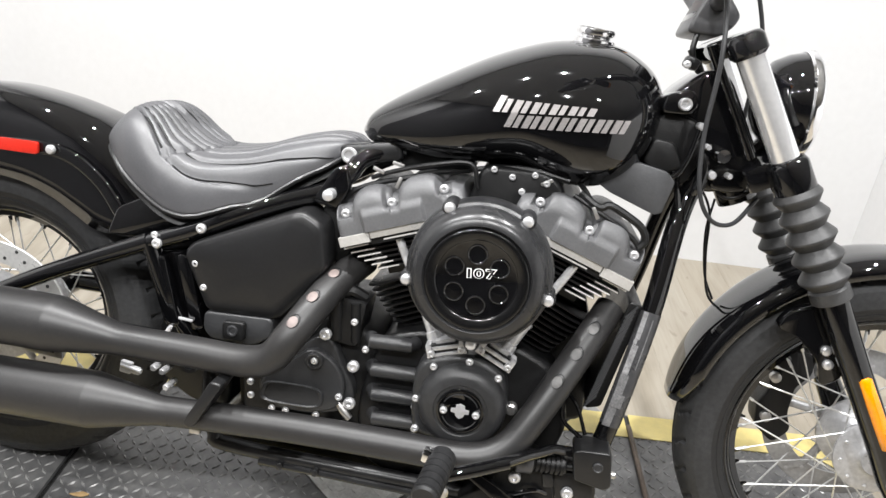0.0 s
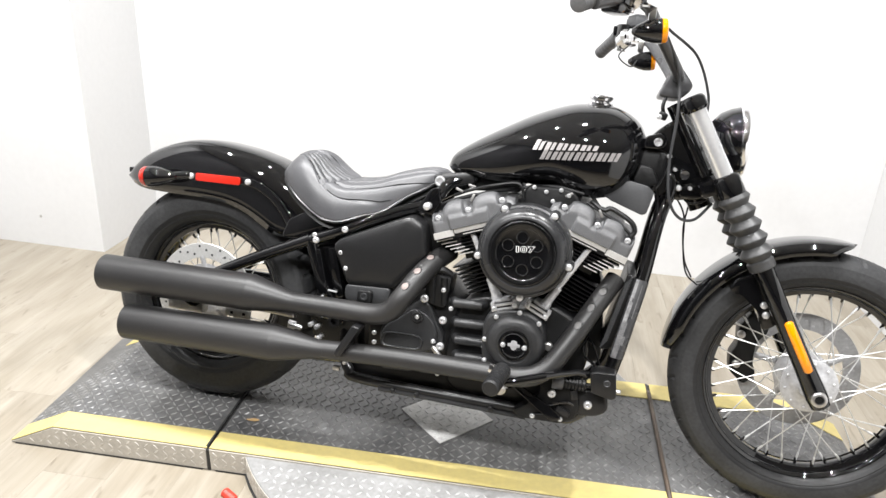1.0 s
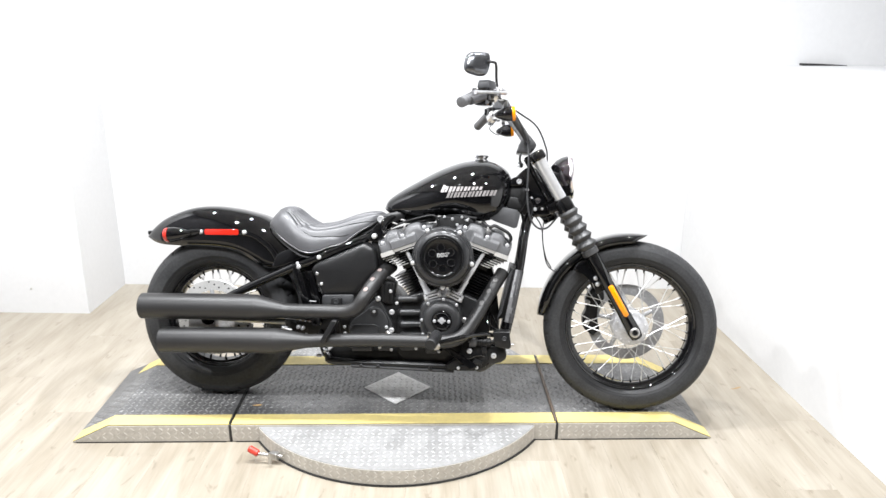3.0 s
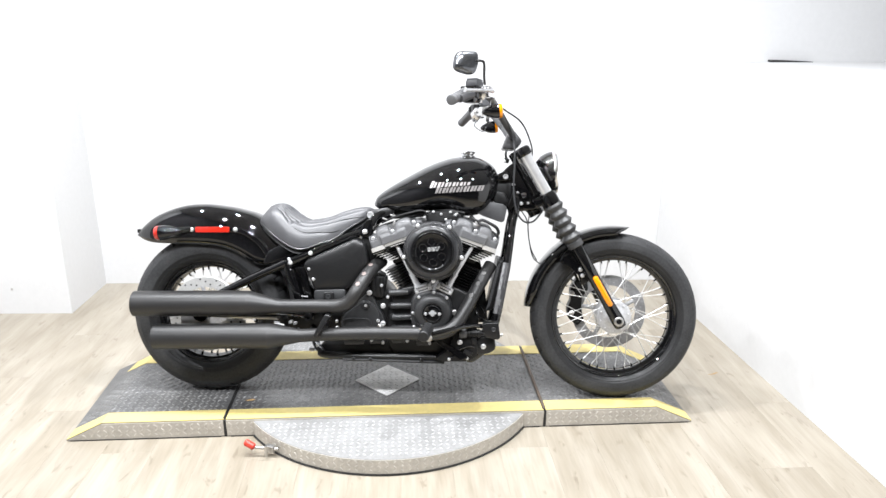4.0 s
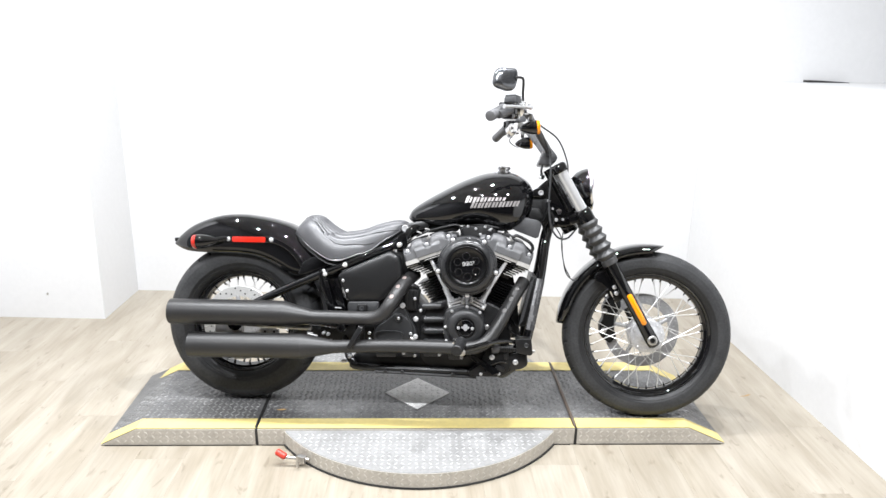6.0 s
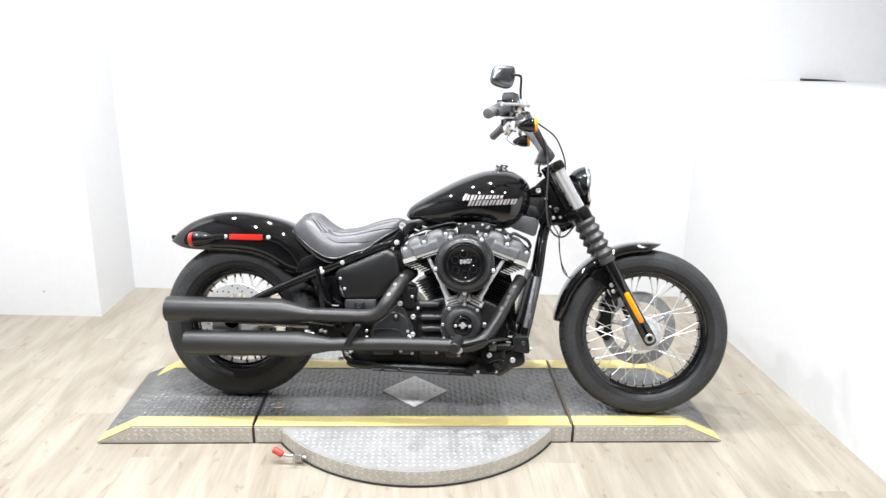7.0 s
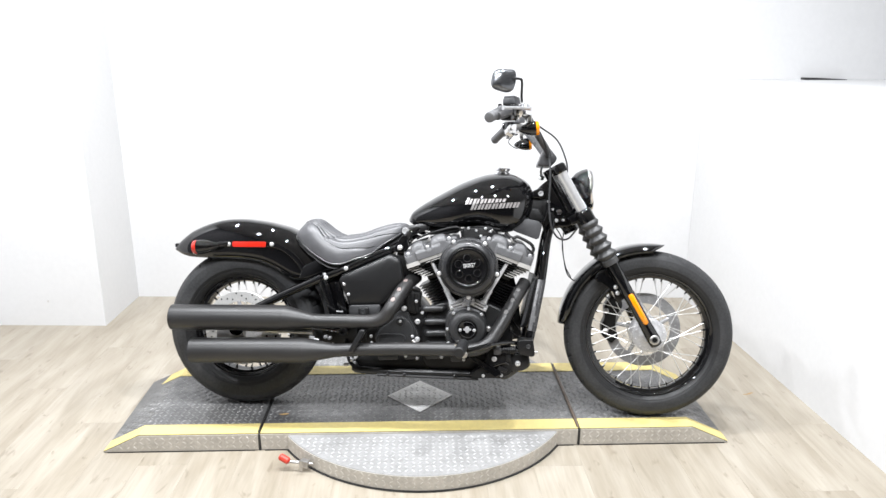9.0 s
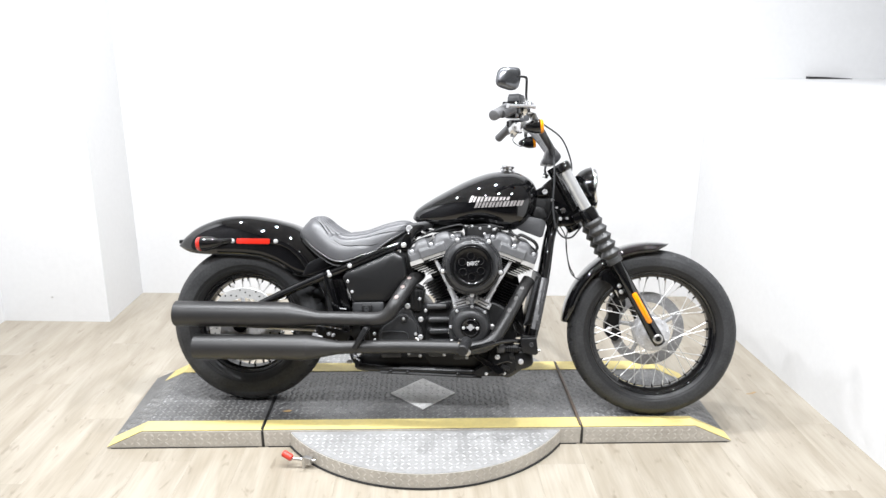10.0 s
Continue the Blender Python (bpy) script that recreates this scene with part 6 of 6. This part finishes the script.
for k in range(41):
    f = k / 40
    a = radians(81 + 93.3 * f)
    R = RF + 0.028 + 0.004 * math.sin(math.pi * f)
    w = 0.068 * min(1, (f / 0.10) ** 0.5 + 0.02) * (1.0 if f < 0.86 else 1 - ((f - 0.86) / 0.14) ** 2 * 0.45)
    drop = 0.034 * min(1, f / 0.12 + 0.05) * (1.0 if f < 0.88 else 1 - (f - 0.88) / 0.12 * 0.25)
    loop = []
    for j in range(25):
        t = math.pi * j / 24
        y = -w * math.copysign(abs(math.cos(t)) ** 0.6, math.cos(t))
        r = R - drop * (1 - math.sin(t) ** 0.6)
        loop.append(AX + Vector((r * math.cos(a), y, r * math.sin(a))))
    loops.append(loop)
rings(bm, loops, False, False)
ff = part("front_fender", steered(bm), GLOSS, bike, "gloss black short front mudguard", 60)
mod = ff.modifiers.new("thickness", "SOLIDIFY")
mod.thickness, mod.offset = 0.003, -1
for s in (-1, 1):
    bm = bmesh.new()
    prism(bm, rounded([(1.385, 0.545), (1.40, 0.575), (1.455, 0.600), (1.50, 0.560), (1.505, 0.475), (1.475, 0.455), (1.46, 0.50), (1.42, 0.535)], 0.012), s * 0.072, s * 0.096, 0.005)
    bk_ = part("fender_bracket", steered(bm), GLOSS, bike, "gloss black mudguard bracket")
    br = bk_ if s < 0 else br
bolts(br, [(1.468, -0.096, 0.520), (1.476, -0.096, 0.497)], BOLT_CAP, STEER)
bolts(br, [(1.408, -0.088, 0.552)], BOLT, STEER)

# front brake caliper on the far leg
bm = bmesh.new()
prism(bm, rounded([(1.445, 0.30), (1.440, 0.345), (1.455, 0.375), (1.450, 0.42), (1.475, 0.465), (1.520, 0.455), (1.525, 0.42), (1.500, 0.39), (1.498, 0.33), (1.512, 0.30), (1.485, 0.268)], 0.012), 0.060, 0.118, 0.008)
fc = part("brake_caliper", steered(bm), DARK, bike, "black front brake caliper")
for dz in (-0.04, 0.04):
    bm = bmesh.new()
    lathe(bm, [(0.0, 0.010), (0.010, 0.010), (0.012, 0.006), (0.012, 0)], (1.458, 0.058, 0.365 + dz), seg=12)
    part("pad_pin", steered(bm), STEEL, fc)

# cables and hoses
def cable(pts, r, m=DARK, label="black control cable", turn=True):
    bm = bmesh.new()
    tube(bm, spline(pts, 8), r, 8)
    return part("cable", steered(bm) if turn else bm, m, bike, label)


cable([(1.085, -0.265, 1.155), (1.150, -0.19, 1.112), (1.196, -0.125, 1.030), (1.207, -0.13, 0.94), (1.205, -0.13, 0.831), (1.216, -0.13, 0.748), (1.244, -0.12, 0.705), (1.282, -0.10, 0.702), (1.32, -0.06, 0.740)], 0.0036, GREYPLASTIC)
cable([(1.09, -0.25, 1.16), (1.165, -0.13, 1.122), (1.234, -0.07, 1.078), (1.272, -0.05, 1.000), (1.279, -0.04, 0.945), (1.280, -0.03, 0.86)], 0.0034, GREYPLASTIC)
cable([(1.235, 0.0, 0.75), (1.266, 0.0, 0.700), (1.276, 0.0, 0.622), (1.294, 0.0, 0.553), (1.335, 0.02, 0.520)], 0.0022)
cable([(1.275, 0.02, 0.72), (1.272, 0.02, 0.66), (1.286, 0.02, 0.585), (1.310, 0.03, 0.540)], 0.0022)
cable([(1.245, -0.05, 0.755), (1.27, -0.06, 0.735), (1.30, -0.06, 0.745), (1.33, -0.05, 0.775)], 0.0030)
cable([(1.185, -0.05, 0.93), (1.175, -0.06, 0.955), (1.180, -0.05, 0.985)], 0.0045)
cable([(1.140, -0.06, 0.835), (1.165, -0.07, 0.79), (1.185, -0.075, 0.76), (1.20, -0.08, 0.70)], 0.0055, GLOSS, "black hose", False)
cable([(1.075, 0.27, 1.13), (1.05, 0.20, 1.09), (1.085, 0.21, 1.065), (1.10, 0.23, 1.085)], 0.0020)
bm = bmesh.new()
box(bm, (1.178, -0.052, 0.935), (0.022, 0.03, 0.018), pose(0, 0, 0, 0, 20, 0), 0.005)
sw = part("ignition_block", steered(bm), DARK, bike, "small black switch block")
bolts(sw, [(1.170, -0.067, 0.932)], BOLT, STEER)

# forward foot controls on the right
bm = bmesh.new()
prism(bm, [(1.100, 0.270), (1.092, 0.318), (1.102, 0.324), (1.152, 0.326), (1.160, 0.268), (1.150, 0.260)], -0.15, -0.205, 0.004, 0.006)
prism(bm, [(1.063, 0.262), (1.138, 0.272), (1.146, 0.218), (1.119, 0.200), (1.071, 0.196), (1.050, 0.220)], -0.12, -0.175, 0.008, 0.014)
mc = part("control_bracket", bm, SATIN, bike, "black forward control bracket and brake cylinder")
bm = bmesh.new()
lathe(bm, [(0.204, 0.0085), (0.208, 0.0085), (0.209, 0.0070), (0.2075, 0.0055), (0.2075, 0)], (1.134, 0, 0.300), seg=16)
part("plug", bm, GREYPLASTIC, mc)
bm = bmesh.new()
tube(bm, [(1.158, -0.17, 0.272), (1.168, -0.17, 0.272), (1.170, -0.17, 0.272)], [0.006, 0.006, 0.004], 10)
part("hose_bolt", bm, STEEL, mc, "bright hose bolt")
bolts(mc, [(1.097, -0.176, 0.229)], BOLT_BIG)
bm = bmesh.new()
prism(bm, [(0.93, 0.168), (0.915, 0.182), (0.97, 0.220), (0.985, 0.282), (1.03, 0.288), (1.06, 0.270), (1.080, 0.22), (1.072, 0.188), (1.036, 0.170)], -0.125, -0.185, 0.007, 0.012)
plate = part("control_plate", bm, DARK, bike, "black foot control mounting plate")
bolts(plate, [(1.008, -0.186, 0.246), (1.019, -0.186, 0.272)], BOLT_BIG)
bolts(plate, [(0.968, -0.186, 0.180), (1.036, -0.186, 0.184)], BOLT)
for path, r in (([(1.105, -0.160, 0.322), (1.070, -0.150, 0.350), (1.078, -0.120, 0.400), (1.100, -0.080, 0.430)], 0.0038),
                ([(1.112, -0.150, 0.324), (1.092, -0.130, 0.365), (1.062, -0.100, 0.380), (1.020, -0.080, 0.372)], 0.0032),
                ([(0.985, -0.188, 0.205), (1.012, -0.196, 0.222), (1.044, -0.192, 0.232), (1.066, -0.180, 0.222)], 0.0040),
                ([(0.942, -0.176, 0.176), (0.985, -0.190, 0.190), (1.028, -0.190, 0.200), (1.075, -0.178, 0.206)], 0.0030)):
    bm = bmesh.new()
    tube(bm, spline(path, 6), r, 8)
    part("cable", bm, GLOSS, plate, "thin gloss black cable")
bm = bmesh.new()
box(bm, (1.040, -0.190, 0.206), (0.034, 0.012, 0.016), pose(0, 0, 0, 0, 22, 0), 0.003)
box(bm, (1.062, -0.184, 0.252), (0.018, 0.014, 0.026), pose(0, 0, 0, 0, -14, 0), 0.004)
part("switch_body", bm, SATIN, plate, "small black brake light switch")
bm = bmesh.new()
tube(bm, spline([(0.895, -0.30, 0.292), (0.935, -0.285, 0.299), (0.992, -0.260, 0.311)], 5), 0.0105, 12)
prism(bm, [(0.900, 0.258), (0.920, 0.262), (1.032, 0.202), (1.038, 0.186), (1.016, 0.178)], -0.188, -0.200, 0.003, 0.006)
tube(bm, [(0.885, -0.29, 0.300), (0.905, -0.20, 0.255)], 0.010, 12)
tube(bm, [(0.985, -0.263, 0.310), (1.020, -0.232, 0.313), (1.060, -0.195, 0.312), (1.100, -0.180, 0.306)], 0.0085, 12)
ped = part("brake_pedal", bm, GLOSS, bike, "black brake pedal and linkage rod")
bm = bmesh.new()
prof = [(0.0, 0.010), (0.002, 0.015)]
for k in range(7):
    prof += [(0.004 + k * 0.008, 0.0165), (0.009 + k * 0.008, 0.0165), (0.010 + k * 0.008, 0.0135), (0.0115 + k * 0.008, 0.0135)]
prof += [(0.062, 0.012), (0.062, 0)]
lathe(bm, prof, (1.025, -0.190, 0.282), (1, 0.10, -0.02), 20)
lathe(bm, [(0.0, 0.0), (0.0, 0.006), (0.030, 0.006), (0.030, 0.0)], (1.085, -0.185, 0.281), (1, 0, 0), 12)
part("rubber_boot", bm, DARK, ped, "ribbed black rubber boot")
bm = bmesh.new()
a, b = Vector((0.896, -0.285, 0.322)), Vector((0.880, -0.402, 0.302))
d = (b - a).normalized()
prof = [(0.0, 0.012), (0.01, 0.020)]
for k in range(6):
    prof += [(0.014 + k * 0.014, 0.0205), (0.025 + k * 0.014, 0.0207), (0.0258 + k * 0.014, 0.0190), (0.0272 + k * 0.014, 0.0190)]
prof += [(0.100, 0.0204), (0.104, 0.017), (0.104, 0)]
lathe(bm, prof, a, d, 24)
bm2 = bmesh.new()
box(bm2, (0.878, -0.302, 0.322), (0.030, 0.020, 0.020), pose(0, 0, 0, 0, 12, 0), 0.005)
lathe(bm2, [(0.304, 0.0), (0.304, 0.008), (0.318, 0.008), (0.320, 0.005), (0.320, 0)], (0.884, 0, 0.326), seg=14)
part("clevis", bm2, CHROME, ped, "bright clevis and pin")
bm2 = bmesh.new()
lathe(bm2, [(0.0, 0.012), (0.0, 0.0190), (0.002, 0.0205), (0.024, 0.0205), (0.026, 0.0190), (0.026, 0.012)], (1.006, -0.194, 0.283), (1, 0.10, -0.02), 24, closed=True)
part("boot_clamp", bm2, BARSATIN, ped, "grey-black clamp round the boot")
bm2 = bmesh.new()
lathe(bm2, [(0.0, 0.0), (0.0, 0.010), (0.014, 0.010), (0.018, 0.007), (0.018, 0.0)], (1.024, -0.190, 0.282), (-1, 0, 0), 12)
part("boot_nut", bm2, BOLTMETAL, ped, "bright pushrod nut")
peg = part("foot_peg", bm, RUBBER, bike, "grey-black rubber foot peg")
bm = bmesh.new()
lathe(bm, [(0.0, 0.013), (0.010, 0.013), (0.014, 0.009), (0.014, 0)], (0.897, -0.335, 0.292), (0.3, -1, -0.2), 16)
part("peg_cap", bm, STEEL, peg, "bright peg bolt")
bm = bmesh.new()
tube(bm, [(0.56, -0.158, 0.165), (0.95, -0.158, 0.160)], 0.006, 8)
for x in (0.60, 0.665, 0.86):
    lathe(bm, [(0.158, 0.007), (0.168, 0.007), (0.170, 0.004), (0.170, 0)], (x, 0, 0.168), seg=10)
part("brake_line", bm, SATIN, bike, "brake line and clips along the lower rail")
block("oil_pan", [(0.47, 0.165), (0.45, 0.20), (0.50, 0.235), (1.02, 0.235), (1.04, 0.19), (1.00, 0.16)], 0.12, -0.128, DARK, "black oil pan casting", 0.008, 0.015)

# ---- floor planks ----
PW, PL = 0.182, 1.22
FLOOR_END = 1.50


def plank_loops(x0, x1, y0, y1):
    """A plank's underside, arris and worn top edge."""
    return [[(x0 + e, y0 + e, z), (x1 - e, y0 + e, z), (x1 - e, y1 - e, z), (x0 + e, y1 - e, z)] for e, z in ((0.0001, -0.0034), (0.0001, -0.0003), (0.0004, 0.0))]


bm = bmesh.new()
rings(bm, plank_loops(-PW / 2, PW / 2, -PL / 2, PL / 2))
PLANK_MESH = finish("plank", bm, PLANK, 0)
rest_bm = bmesh.new()
for i in range(-13, 30):
    for j in range(-8, 3):
        x, y = i * PW + 0.05, j * PL + (0.37 * i) % 1.0 * PL
        y0, y1 = max(y - PL / 2, -9.0), min(y + PL / 2, FLOOR_END)
        if y1 - y0 < 0.02 or not -2.45 < x < 5.2:
            continue
        if -2.35 < x < 1.95 and -3.9 < y:
            if y1 - y0 > PL - 0.001:
                placed("plank", PLANK_MESH, pose(x, y, 0), floor)
            else:
                bm = bmesh.new()
                rings(bm, plank_loops(-PW / 2, PW / 2, y0 - y, y1 - y))
                placed("plank", finish("plank", bm, PLANK, 0), pose(x, y, 0), floor)
        else:
            rings(rest_bm, plank_loops(x - PW / 2, x + PW / 2, y0, y1))
rest = part("far_planks", rest_bm, PLANK, floor, "", 0)
rest["kind"] = "stuff"
